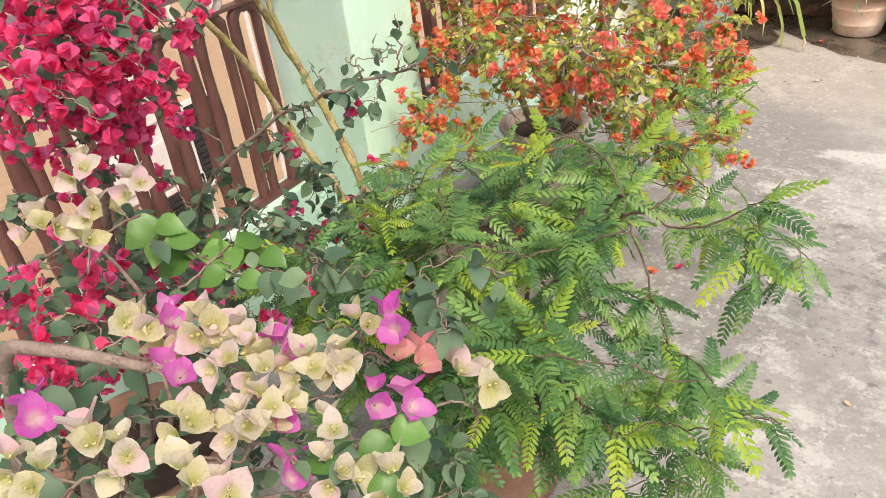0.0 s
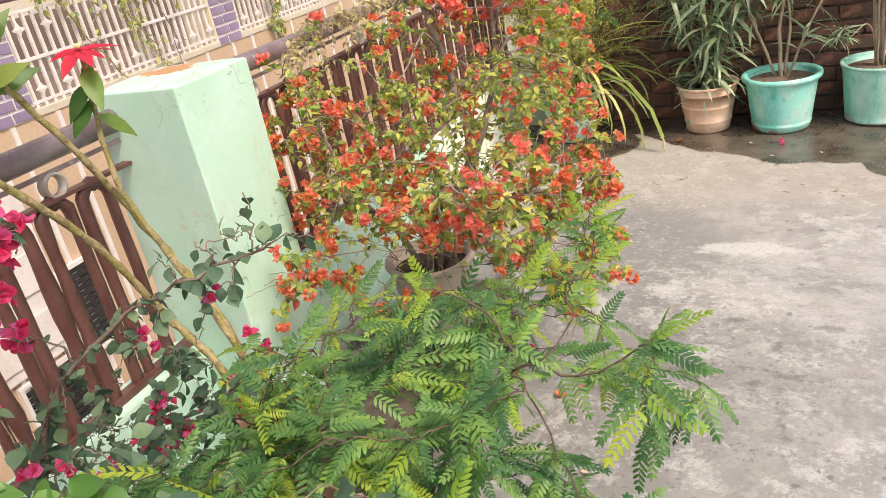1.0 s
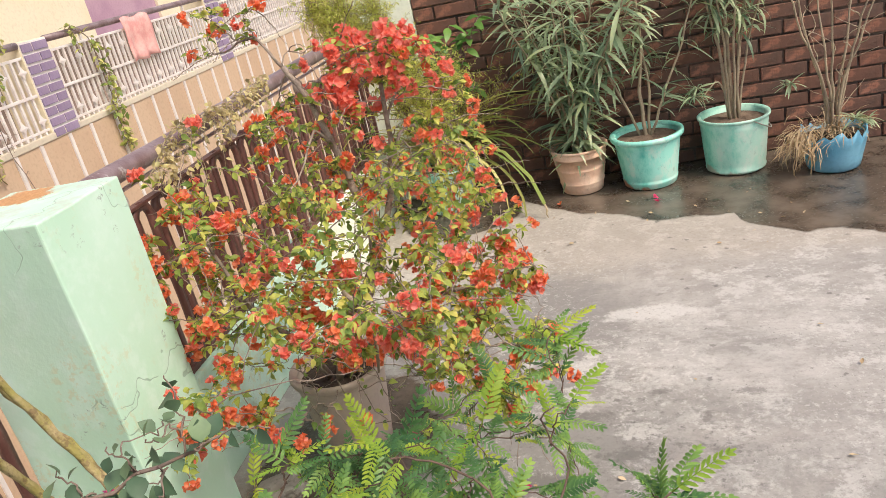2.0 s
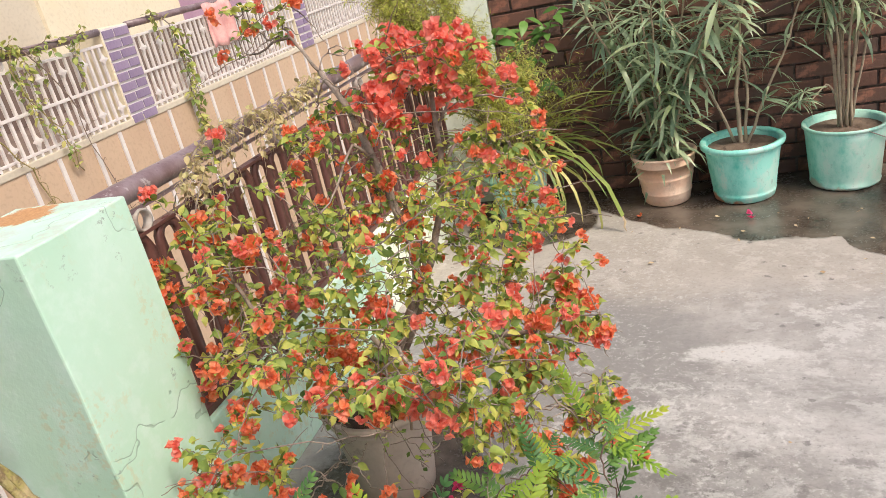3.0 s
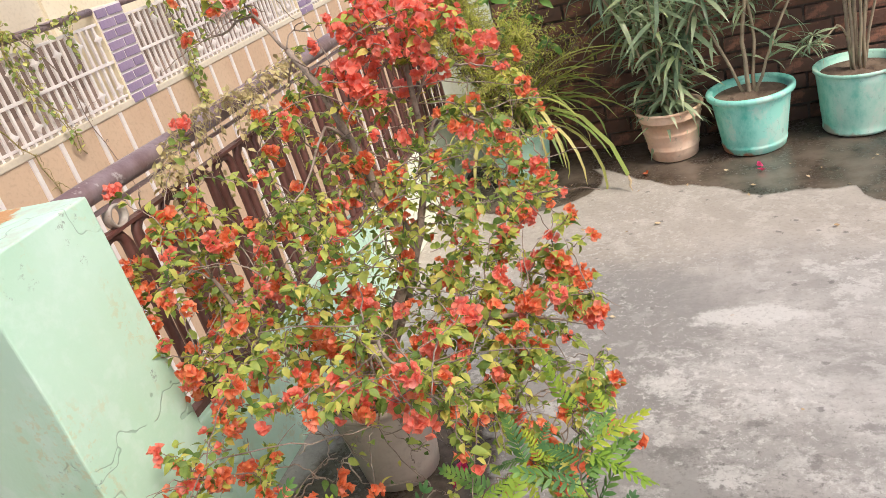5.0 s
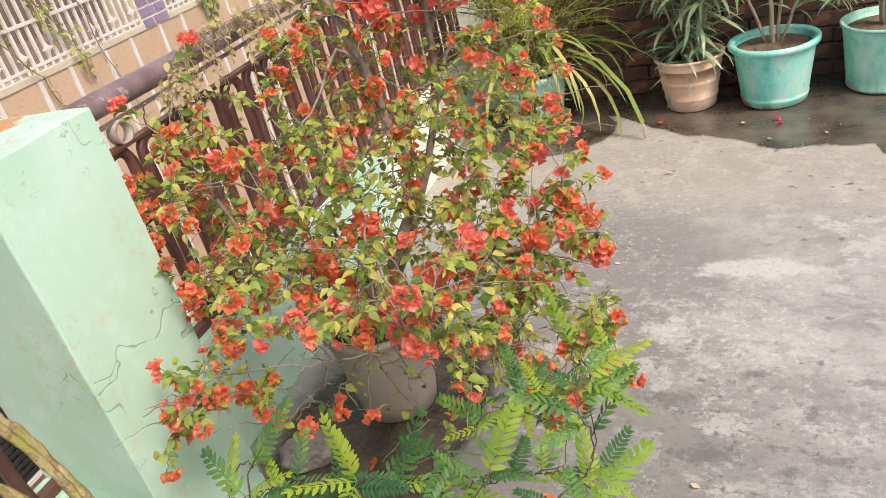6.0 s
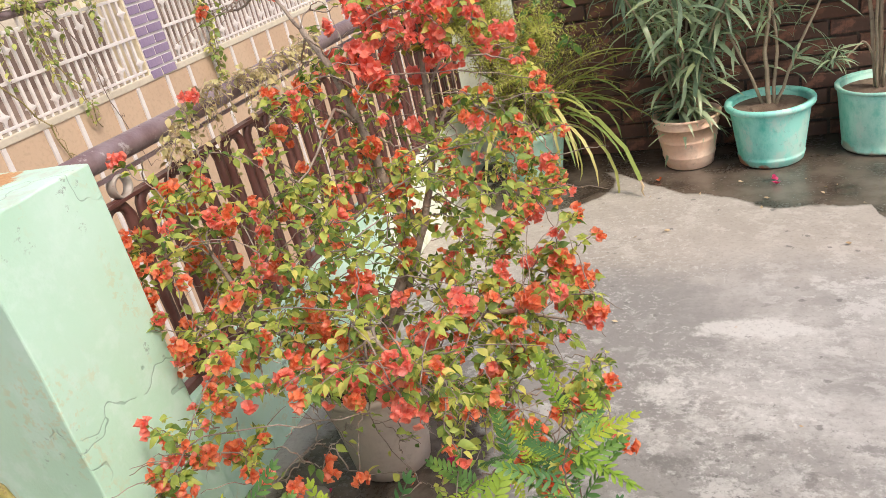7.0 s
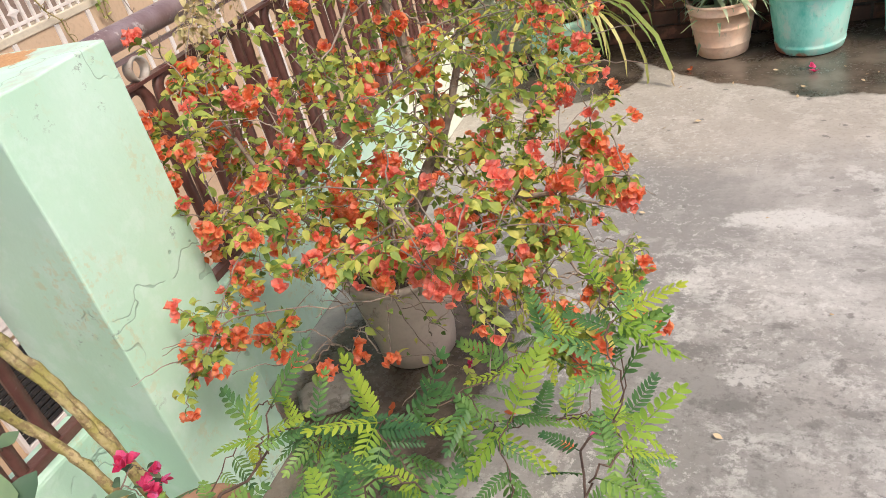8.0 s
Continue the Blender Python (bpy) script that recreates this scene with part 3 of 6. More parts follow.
def scatter(parent, name, rest, variants, poses, material, limit=300, label=""):
    """Pieces at the poses, which are in the thing's own space: the first ones as objects on shared meshes, those past the limit joined."""
    meshes = [mesh_from(name, g, material) for g in variants]
    for i, m in enumerate(poses[:limit]):
        ob = new(name, meshes[i % len(meshes)])
        ob.parent = parent
        ob.matrix_basis = m
        if label:
            ob["label"] = label
    if len(poses) > limit:
        arrays = [(np.array(g[0]), g[1]) for g in variants]
        verts, faces, k = [], [], 0
        for i, m in enumerate(poses[limit:]):
            v, f = arrays[i % len(arrays)]
            a = np.array(m)
            verts.append(v @ a[:3, :3].T + a[:3, 3])
            faces.extend([tuple(q + k for q in face) for face in f])
            k += len(v)
        part(rest, (np.concatenate(verts).tolist(), faces), material, parent, kind="stuff")


def grown(sk, parent, material, label):
    """The wood of a plant: each limb a part, the thin twigs joined."""
    for g in sk.main:
        part("branch", g, material, parent, label)
    if sk.twigs:
        part("twigwork", joined(*sk.twigs), material, parent, kind="stuff")


class Skeleton:
    """The branches of a plant: each new one leaves the nearest fitting place of those that stand and runs in a bent line to its tip."""

    def __init__(self, seed):
        self.rng = random.Random(seed)
        self.nodes = []          # (place, direction, radius, is it a thin twig)
        self.main, self.twigs = [], []

    def limb(self, points, r0, r1, sides=6, keep=True, kink=0.0, knots=0.0):
        pts = [Vector(p) for p in points]
        out = []
        for i in range(len(pts) - 1):
            a, b = pts[i], pts[i + 1]
            before, after = pts[max(i - 1, 0)], pts[min(i + 2, len(pts) - 1)]
            for q in range(4):
                t = q / 4
                p = 0.5 * (2 * a + (b - before) * t + (2 * before - 5 * a + 4 * b - after) * t * t + (3 * a - before - 3 * b + after) * t ** 3)
                out.append(p + Vector([self.rng.uniform(-kink, kink) for _ in range(3)]))
        out.append(pts[-1])
        n = len(out)
        radii = [(r0 + (r1 - r0) * i / (n - 1)) * (1 + knots * (i % 2)) for i in range(n)]
        (self.main if sides > 5 else self.twigs).append(tube(out, radii, sides))
        if keep:
            for i in range(n):
                d = out[min(i + 1, n - 1)] - out[max(i - 1, 0)]
                self.nodes.append((out[i], d.normalized(), radii[i], n - 1 - i))
        return out

    def reach(self, tip, r_tip=0.0012, sag=0.1, rise=0.6, sides=5, kink=0.004):
        """A branch to the tip from the best place below or inside of it."""
        tip = Vector(tip)
        best = min(self.nodes, key=lambda k: (tip - k[0]).length * (1.0 if k[0].z < tip.z + 0.05 else 1.8) - 4 * min(k[2], 0.01))
        a, d, r, _ = best
        far = (tip - a).length
        m1 = a + (d * 0.5 + Vector((0, 0, rise)) + (tip - a).normalized()) * far * 0.25
        m2 = a + (tip - a) * 0.68 + Vector((0, 0, sag * far)) + Vector([self.rng.uniform(-0.08, 0.08) * far for _ in range(3)])
        return self.limb([a, m1, m2, tip], min(r * 0.75, r_tip + far * 0.012), r_tip, sides, True, kink)


def leaves_on(rng, run, step, size, start=0.25, spread=1.0, up=0.5, jitter=0.003):
    """Poses of leaves along the outer part of a branch."""
    out = []
    n = len(run)
    i0 = int(n * start)
    for i in range(i0, n - 1):
        a, b = run[i], run[i + 1]
        count = (b - a).length / step
        count = int(count) + (rng.random() < count % 1)
        for _ in range(count):
            p = a.lerp(b, rng.random())
            d = (b - a).normalized()
            s = Vector((rng.gauss(0, 1), rng.gauss(0, 1), rng.gauss(0, 0.7)))
            s = (s - d * s.dot(d)).normalized()
            axis = s * spread + d * 0.5 + Vector((0, 0, rng.uniform(-0.5, 0.3)))
            out.append(aim(p + s * jitter, axis, (rng.gauss(0, 0.5), rng.gauss(0, 0.5), up + 0.6), size * rng.uniform(0.65, 1.25), rng.uniform(-0.5, 0.5)))
    return out


# ---- structure: terrace, parapet, brick wall ----
def structure(name, geo, material, label, category, smooth=False):
    ob = new(name, mesh_from(name, geo, material, smooth))
    return tagged(ob, label, category, kind="structure")


def grid_slab(x0, x1, y0, y1, z0, z1):
    return box(x0, x1, y0, y1, z0, z1)


structure("ground", box(-400, 400, -400, 400, -3.6, -3.3), EARTH, "dusty street level far below the terrace", "ground")
structure("floor", grid_slab(-0.275, 5.0, -6.0, 2.83, -0.25, 0.0), FLOOR, "worn grey cement terrace floor, pale blotches, wet by the pots", "floor")
structure("wall_east", box(5.0, 5.2, -6.0, 2.83, -3.3, 0.9), MINT, "plain mint-painted terrace parapet wall", "wall")
structure("wall_south", box(-0.245, 5.2, -6.2, -6.0, -3.3, 0.9), MINT, "plain mint-painted terrace parapet wall behind", "wall")
structure("wall_west", box(-0.27, -0.05, -6.0, 2.5, -3.3, -0.252), BUFF, "plain rendered house wall below the terrace", "wall")
KERB_TOP, KERB_FACE = 0.345, -0.175
structure("kerb_near", box(-0.268, KERB_FACE, -6.0, -0.266, 0.0, KERB_TOP, 0.008), MINT, "low mint-painted parapet kerb under the railing", "parapet")
structure("kerb_middle", box(-0.268, KERB_FACE, 0.002, 1.32, 0.0, KERB_TOP, 0.008), MINT, "low mint-painted parapet kerb under the railing", "parapet")
# the same kerb further on, its sunlit look put into a paler colour
structure("kerb_far", box(-0.268, KERB_FACE, 1.322, 2.497, 0.0, KERB_TOP, 0.008), LIT_LIMEWASH, "low parapet kerb under the railing, far stretch coloured sunlit pale", "parapet")


def pillar_shape(w, d, h):
    """A square masonry post, plastered by hand: edges soft, faces not quite flat."""
    bm = bmesh.new()
    bmesh.ops.create_cube(bm, size=1)
    for v in bm.verts:
        v.co = (-w + (v.co.x + 0.5) * w, -d + (v.co.y + 0.5) * d, (v.co.z + 0.5) * h)
    bmesh.ops.subdivide_edges(bm, edges=bm.edges[:], cuts=7, use_grid_fill=True)
    bmesh.ops.bevel(bm, geom=[e for e in bm.edges if e.calc_face_angle(0) > 0.5], offset=0.004, segments=2, affect="EDGES", profile=0.5)
    for v in bm.verts:
        k = noise.noise(v.co * 7.0) * 0.0035
        v.co.x += k * (1 if v.co.x > -w / 2 else -1)
        v.co.y += noise.noise(v.co * 7.0 + Vector((9, 0, 0))) * 0.0035
        if v.co.z > h - 0.02:
            v.co.z += noise.noise(v.co * 9.0) * 0.003
    bm.verts.index_update()
    geo = [tuple(v.co) for v in bm.verts], [tuple(v.index for v in f.verts) for f in bm.faces]
    bm.free()
    return geo


def pillar(name, at, w, d, h, label, material=MINT):
    ob = new(name, mesh_from(name, pillar_shape(w, d, h), material, False))
    ob.location = at
    return tagged(ob, label, "pillar", kind="structure")


pillar("pillar_near", (0, 0, 0), 0.27, 0.264, 1.0, "mint-green plastered parapet pillar, cracked, paint worn off its cap")
pillar("pillar_corner", (0.1, 2.82, 0), 0.34, 0.32, 1.5, "pale limewashed corner pillar beside the brick wall", LIT_LIMEWASH)


def brick_wall():
    """The wall at the terrace's end, laid in running bond, its joints raked."""
    x0, x1, y, top = 0.102, 5.0, 2.5, 1.5
    wall = structure("wall_north", box(x0, x1, y + 0.012, y + 0.24, -3.3, top), MORTAR, "dark weathered red brick wall behind the potted oleanders", "wall")
    return wall, x0, x1, y, top


WALL_NORTH = brick_wall()


# ---- railings ----
RAIL_X = -0.208


def ring_shape(r, wide, thick):
    """A flat iron ring standing in the railing's plane."""
    verts, faces, n = [], [], 20
    for i in range(n):
        a = 2 * math.pi * i / n
        for rr, xx in ((r, -wide), (r, wide), (r - thick, wide), (r - thick, -wide)):
            verts.append((xx, rr * math.cos(a), rr * math.sin(a)))
    for i in range(n):
        for k in range(4):
            a, b = i * 4 + k, i * 4 + (k + 1) % 4
            c = ((i + 1) % n) * 4
            faces.append((a, b, c + (k + 1) % 4, c + k))
    return verts, faces


def hoop_shape(seed, span, foot, top, wide, deep):
    """Two flat bars joined by a round bend at the top; old paint makes the edges uneven."""
    rng = random.Random(seed)
    half = span / 2
    line = [(-half, foot + (top - half - foot) * i / 7) for i in range(8)]
    line += [(-half * math.cos(a), top - half + half * math.sin(a)) for a in [math.pi * k / 8 for k in range(1, 8)]]
    line += [(half, top - half - (top - half - foot) * i / 7) for i in range(8)]
    verts, faces = [], []
    for i, (y, z) in enumerate(line):
        a, b = line[max(i - 1, 0)], line[min(i + 1, len(line) - 1)]
        d = Vector((b[0] - a[0], b[1] - a[1])).normalized()
        nrm = Vector((-d.y, d.x))
        w = wide / 2 * (rng.uniform(0.86, 1.14) if rng.random() < 0.9 else 1.45)
        x = rng.uniform(-0.0015, 0.0015)
        for s, e in ((-1, -1), (1, -1), (1, 1), (-1, 1)):
            verts.append((x + e * deep / 2, y + nrm.x * w * s, z + nrm.y * w * s))
    for i in range(len(line) - 1):
        for k in range(4):
            a, b = i * 4 + k, i * 4 + (k + 1) % 4
            faces.append((a, b, b + 4, a + 4))
    return verts, faces


def railing(name, y0, y1, label, rings):
    rail = thing(name, (RAIL_X, y0, 0), label, "railing")
    long = y1 - y0
    part("top_pipe", tube([(0, long * i / 12, 0.938 + 0.002 * math.sin(i * 1.7)) for i in range(13)], 0.027, 14), PIPE, rail, "thick brown-painted pipe handrail, tinted grey-purple for reflected sky")
    part("under_rail", box(-0.004, 0.004, 0.0, long, 0.888, 0.898, 0.001), PIPE, rail, smooth=False)
    part("cross_bar", box(-0.014, 0.014, 0.0, long, 0.834, 0.843, 0.002), IRON, rail, smooth=False)
    part("foot_bar", box(-0.014, 0.014, 0.0, long, KERB_TOP, KERB_TOP + 0.02, 0.003), IRON, rail, smooth=False)
    shapes = [mesh_from("hoop", hoop_shape(i, 0.0735, KERB_TOP + 0.018, 0.834, 0.0235, 0.014), IRON) for i in range(6)]
    n = int((long - 0.06) / 0.11)
    rng = random.Random(name)
    for i in range(n):
        ob = part("hoop", shapes[rng.randrange(6)], IRON, rail)
        ob.matrix_basis = Matrix.Translation((rng.uniform(-0.002, 0.002), 0.1 + i * 0.11 + rng.uniform(-0.004, 0.004), 0)) @ Matrix.Rotation(rng.uniform(-0.012, 0.012), 4, "X")
    ring = mesh_from("ring", ring_shape(0.028, 0.012, 0.006), RING)
    for y in rings:
        ob = part("ring", ring, RING, rail, "pale worn steel ring")
        ob.location = (0.0, y - y0, 0.8655)
    return rail


railing("railing", 0.0, 2.5, "brown iron hoop railing with a pipe handrail on a mint kerb", (0.24, 0.9, 1.56, 2.2))
railing("railing", -5.99, -0.264, "brown iron hoop railing, pipe handrail, behind crimson bougainvillea", (-5.4, -4.7, -4.0, -3.3, -2.6, -1.9, -1.14, -0.47))


# ---- neighbour's house over the lane ----
NX, NZ = -3.55, 0.18


def star_shape(r):
    verts, faces = [(0.006, 0, 0), (-0.006, 0, 0)], []
    for i in range(8):
        a = math.pi * i / 4
        k = r if i % 2 == 0 else r * 0.5
        verts.append((0, k * math.cos(a), k * math.sin(a)))
    for i in range(8):
        a, b = 2 + i, 2 + (i + 1) % 8
        faces += [(0, a, b), (1, b, a)]
    return verts, faces


def balustrade(y0, y1, seed):
    """White iron bars, doubled in places, with a middle rail and small stars in two rows."""
    ob = thing("balcony_balustrade", (NX, y0, 0.25 + NZ), "white iron balcony balustrade with small stars, vines hanging over it", "balustrade", "neighbour's balustrades")
    long = y1 - y0
    rng = random.Random(seed)
    bar = mesh_from("bar", box(-0.01, 0.01, -0.011, 0.011, 0.0, 0.62), WHITE_PAINT, False)
    star = mesh_from("star", star_shape(0.056), WHITE_PAINT, False)
    part("top_rail", box(-0.012, 0.012, 0.0, long, 0.618, 0.64, 0.003), WHITE_PAINT, ob, smooth=False)
    part("middle_rail", box(0.009, 0.021, 0.0, long, 0.31, 0.335, 0.003), WHITE_PAINT, ob, smooth=False)
    part("bottom_rail", box(-0.012, 0.012, 0.0, long, 0.03, 0.05, 0.003), WHITE_PAINT, ob, smooth=False)
    part("handrail", tube([(0, long * i / 8, 0.73) for i in range(9)], 0.03, 10), PIPE, ob, "purple-brown painted handrail pipe")
    for i in range(3):
        part("bracket", box(-0.01, 0.01, long * (i + 0.5) / 3 - 0.01, long * (i + 0.5) / 3 + 0.01, 0.638, 0.72), WHITE_PAINT, ob, smooth=False)
    n = int(long / 0.078)
    for i in range(n):
        b = part("bar", bar, WHITE_PAINT, ob)
        b.location = (0, 0.03 + i * 0.078, 0)
        if i % 3 == 1:
            for z in (0.52, 0.12):
                s = part("star", star, WHITE_PAINT, b)
                s.location = (0.017, 0, z)
    return ob


def mauve_pillar(y0, y1):
    """A balcony post whose face is marked out as mauve bricks with pale joints."""
    ob = thing("balcony_pillar", (NX, y0, NZ), "cream balcony pillar faced with mauve bricks and white joints", "pillar", "neighbour's balcony pillars")
    w = y1 - y0
    part("core", box(-0.3, 0.018, 0.0, w, 0.2, 1.0, 0.006), CREAM_WALL, ob, smooth=False)
    part("joint_bed", box(0.0182, 0.024, 0.012, w - 0.004, 0.205, 0.995), WHITE_PAINT, ob, smooth=False)
    rows, h = 9, 0.79 / 9
    full = mesh_from("brick", box(0.0, 0.012, 0.0, w * 0.6 - 0.034, 0.0, h - 0.023, 0.002), PURPLE_TILE, False)
    short = mesh_from("brick", box(0.0, 0.012, 0.0, w * 0.4 - 0.016, 0.0, h - 0.023, 0.002), PURPLE_TILE, False)
    for r in range(rows):
        order = (full, short) if r % 2 else (short, full)
        y = 0.016
        for me in order:
            b = part("brick", me, PURPLE_TILE, ob)
            b.location = (0.0235, y, 0.212 + r * h)
            y += me.vertices[0].co.y * 0 + max(v.co.y for v in me.vertices) + 0.018
    return ob


structure("house_wall", box(NX - 0.35, NX + 0.02, -9.0, 13.0, -3.3, 0.2 + NZ), BUFF, "buff rendered balcony front of the house across the lane", "wall")
structure("balcony_coping", box(NX - 0.1, NX + 0.03, -9.0, 13.0, 0.2 + NZ, 0.255 + NZ, 0.008), GREY_WALL, "pale coping under the neighbour's balustrade", "coping")
strips = [(-8.8 + 0.345 * i) for i in range(62)]
white_strip = mesh_from("white_strip", box(0.0, 0.016, -0.018, 0.018, -3.2, 0.198 + NZ), WHITE_PAINT, False)
front = bpy.data.objects["house_wall"]
for y in strips:
    ob = part("white_strip", white_strip, WHITE_PAINT, front)
    ob.location = (NX + 0.021, y + 0.02 * math.sin(y * 9), 0)
posts = [(-5.55, -5.2), (-2.3, -1.95), (1.76, 2.11), (4.15, 4.5), (7.4, 7.75), (10.6, 10.95)]
for a, b in posts:
    mauve_pillar(a, b)
for (a, b), (c, d) in zip(posts, posts[1:]):
    balustrade(b + 0.003, c - 0.003, int(a * 10))
structure("balcony_floor", box(-6.2, NX - 0.35, -9.0, 13.0, 0.1, 0.3), BALCONY_SHADE, "neighbour's balcony floor, dark brown standing for its shade", "floor")
structure("house_back_wall_grey", box(-6.6, -6.2, -9.0, 6.38, 0.3, 6.0), GREY_WALL, "grey-beige rendered wall behind the balcony", "wall")
structure("house_back_wall_cream", box(-6.55, -6.15, 6.38, 8.99, 0.3, 6.0), CREAM_WALL, "cream limewashed wall behind the balcony", "wall")
structure("house_back_wall_mauve", box(-6.6, -6.2, 8.99, 10.9, 0.3, 6.0), MAUVE_WALL, "mauve rendered wall behind the balcony", "wall")
structure("house_back_wall_end", box(-6.55, -6.15, 10.9, 13.0, 0.3, 6.0), CREAM_WALL, "cream limewashed wall behind the balcony", "wall")


# added dark strips along the wall foot, in place of shade behind the bars
for y0, y1 in ((-9.0, 6.38), (6.38, 8.99), (8.99, 10.9), (10.9, 13.0)):
    structure("house_shade_strip", box(-6.2 if y0 in (-9.0, 8.99) else -6.15, -6.13, y0, y1, 0.302, 0.89), BALCONY_SHADE, "dark brown strip on the house wall for balcony shade", "dado")


def vine(name, anchors, seed, label, leaf_size, count, material, bark, drop, r=0.005, at=(0, 0, 0), sparse=0.55):
    """A creeper: stems wandering from anchor to anchor, with hanging shoots."""
    rng = random.Random(seed)
    at = Vector(at)
    ob = thing(name, at, label, "vine")
    sk = Skeleton(seed)
    sk.limb([Vector(p) - at for p in anchors], r, r * 0.6, 6, kink=r * 2)
    leaves = []
    for i in range(count):
        p, d, rr, k = sk.nodes[rng.randrange(len(sk.nodes))]
        q = p + Vector((abs(rng.gauss(0, drop * 0.12)) + 0.01, rng.gauss(0, drop * 0.3), -abs(rng.gauss(0, drop)) + drop * 0.3))
        run = sk.limb([p, (p + q) / 2 + Vector((0.02, 0, drop * 0.15)), q], r * 0.5, r * 0.25, 4, False, r)
        leaves += leaves_on(rng, run, leaf_size * sparse, 1.0, 0.1)
    grown(sk, ob, bark, "woody creeper stem")
    if material:
        scatter(ob, "leaf", "leaves", [leaf(leaf_size, leaf_size * 0.62, (0.1, 0.78, 1.0, 0.66, 0.05), 0.3, 0.25, 0.3 * i) for i in range(3)], leaves, material, 300)
    return ob


vine("creeper", [(NX + 0.05, 4.75, 1.20), (NX + 0.06, 5.0, 1.08), (NX + 0.07, 5.03, 0.73), (NX + 0.07, 5.0, 0.38), (NX + 0.06, 5.05, 0.08)], 201, "yellow-green creeper hanging down the white balustrade", 0.06, 46, LEAF_STRAP, BARK, 0.16, at=(NX, 5.0, 0.43))
vine("creeper", [(NX + 0.04, 2.4, 1.18), (NX + 0.02, 2.9, 1.21), (NX + 0.03, 3.4, 1.18), (NX + 0.03, 3.9, 1.18)], 202, "thin leafy creeper twined along the neighbour's handrail", 0.05, 40, LEAF_STRAP, BARK, 0.22, at=(NX, 3.0, 1.16))
vine("creeper", [(NX + 0.05, 3.3, 1.18), (NX + 0.06, 3.55, 0.78), (NX + 0.06, 3.6, 0.38), (NX + 0.05, 3.75, -0.22)], 203, "bare creeper stems hanging over the buff wall", 0.05, 12, None, BARK, 0.2, at=(NX, 3.4, 1.16))
vine("dry_creeper", [(-0.17, 0.36, 0.9), (-0.15, 0.5, 0.98), (-0.16, 0.7, 0.97), (-0.14, 0.9, 0.98), (-0.16, 1.1, 0.97)], 204, "dried brown creeper tangled round the pipe handrail", 0.02, 210, DRY_OLIVE, BARK_STRAW, 0.085, 0.002, at=(-0.18, 0.7, 0.94), sparse=1.6)

vine("creeper", [(NX + 0.04, 2.5, 1.21), (NX + 0.06, 2.62, 0.98), (NX + 0.06, 2.78, 0.68), (NX + 0.06, 3.0, 0.28), (NX + 0.05, 3.05, -0.12)], 205, "bare olive creeper stems hanging over the white balustrade", 0.045, 16, None, STEM_YELLOW, 0.22, 0.008, at=(NX, 2.6, 1.16))
vine("creeper", [(NX + 0.04, 3.2, 1.21), (NX + 0.06, 3.15, 0.93), (NX + 0.06, 3.35, 0.58), (NX + 0.06, 3.42, 0.23)], 206, "bare olive creeper stems twisted round the white balusters", 0.045, 14, LEAF_STRAP, STEM_YELLOW, 0.18, 0.007, at=(NX, 3.2, 1.16))


def hanging_cloth():
    verts, faces, n, m = [], [], 14, 8
    for i in range(n):
        for j in range(m):
            t = j / (m - 1)
            verts.append((0.035 + 0.02 * math.sin(i * 1.1 + t) * t + 0.01 * math.sin(j), 0.5 * i / (n - 1) + 0.02 * math.sin(3 * t), -0.42 * t + 0.012 * math.sin(i * 0.8)))
    for i in range(n - 1):
        for j in range(m - 1):
            a = i * m + j
            faces.append((a, a + 1, a + m + 1, a + m))
    me = mesh_from("hanging_cloth", (verts, faces), PINK_CLOTH)
    ob = new("hanging_cloth", me)
    ob.location = (NX + 0.005, 5.6, 0.985 + NZ)
    mod = ob.modifiers.new("thickness", "SOLIDIFY")
    mod.thickness = 0.004
    tagged(ob, "pink flowered cloth hung over the white balustrade", "cloth")
    sheet = me.copy()
    sheet.materials[0] = WHITE_PAINT
    for v in sheet.vertices:
        v.co = (v.co.x, v.co.y * 2.9, v.co.z * 1.9)
    ob = new("hanging_sheet", sheet)
    ob.location = (NX + 0.005, 0.27, 0.985 + NZ)
    mod = ob.modifiers.new("thickness", "SOLIDIFY")
    mod.thickness = 0.004
    tagged(ob, "pale white sheet hung over the white balustrade", "sheet")


hanging_cloth()


def grille_window(y0, y1, z0, z1):
    """A barred opening low in the neighbour's front."""
    ob = thing("window_grille", (NX + 0.022, y0, z0 + NZ), "black iron louvre grille in the neighbour's lower wall", "grille")
    w, h = y1 - y0, z1 - z0
    part("backing", box(0.0, 0.004, 0.0, w, 0.0, h), RING, ob, smooth=False)
    for a, b, c, d in ((0, w, -0.03, 0.0), (0, w, h, h + 0.03), (-0.03, 0, -0.03, h + 0.03), (w, w + 0.03, -0.03, h + 0.03)):
        part("frame", box(0.0, 0.04, a, b, c, d), WHITE_PAINT, ob, smooth=False)
    slat = mesh_from("slat", box(0.008, 0.03, 0.004, w - 0.004, 0.0, 0.034, 0.003), DARK_GRILLE, False)
    n = int(h / 0.05)
    for i in range(n):
        s = part("slat", slat, DARK_GRILLE, ob)
        s.location = (0, 0, 0.012 + i * 0.05)


grille_window(1.15, 1.7, -2.05, -1.42)
grille_window(1.72, 2.0, -1.5, -0.85)


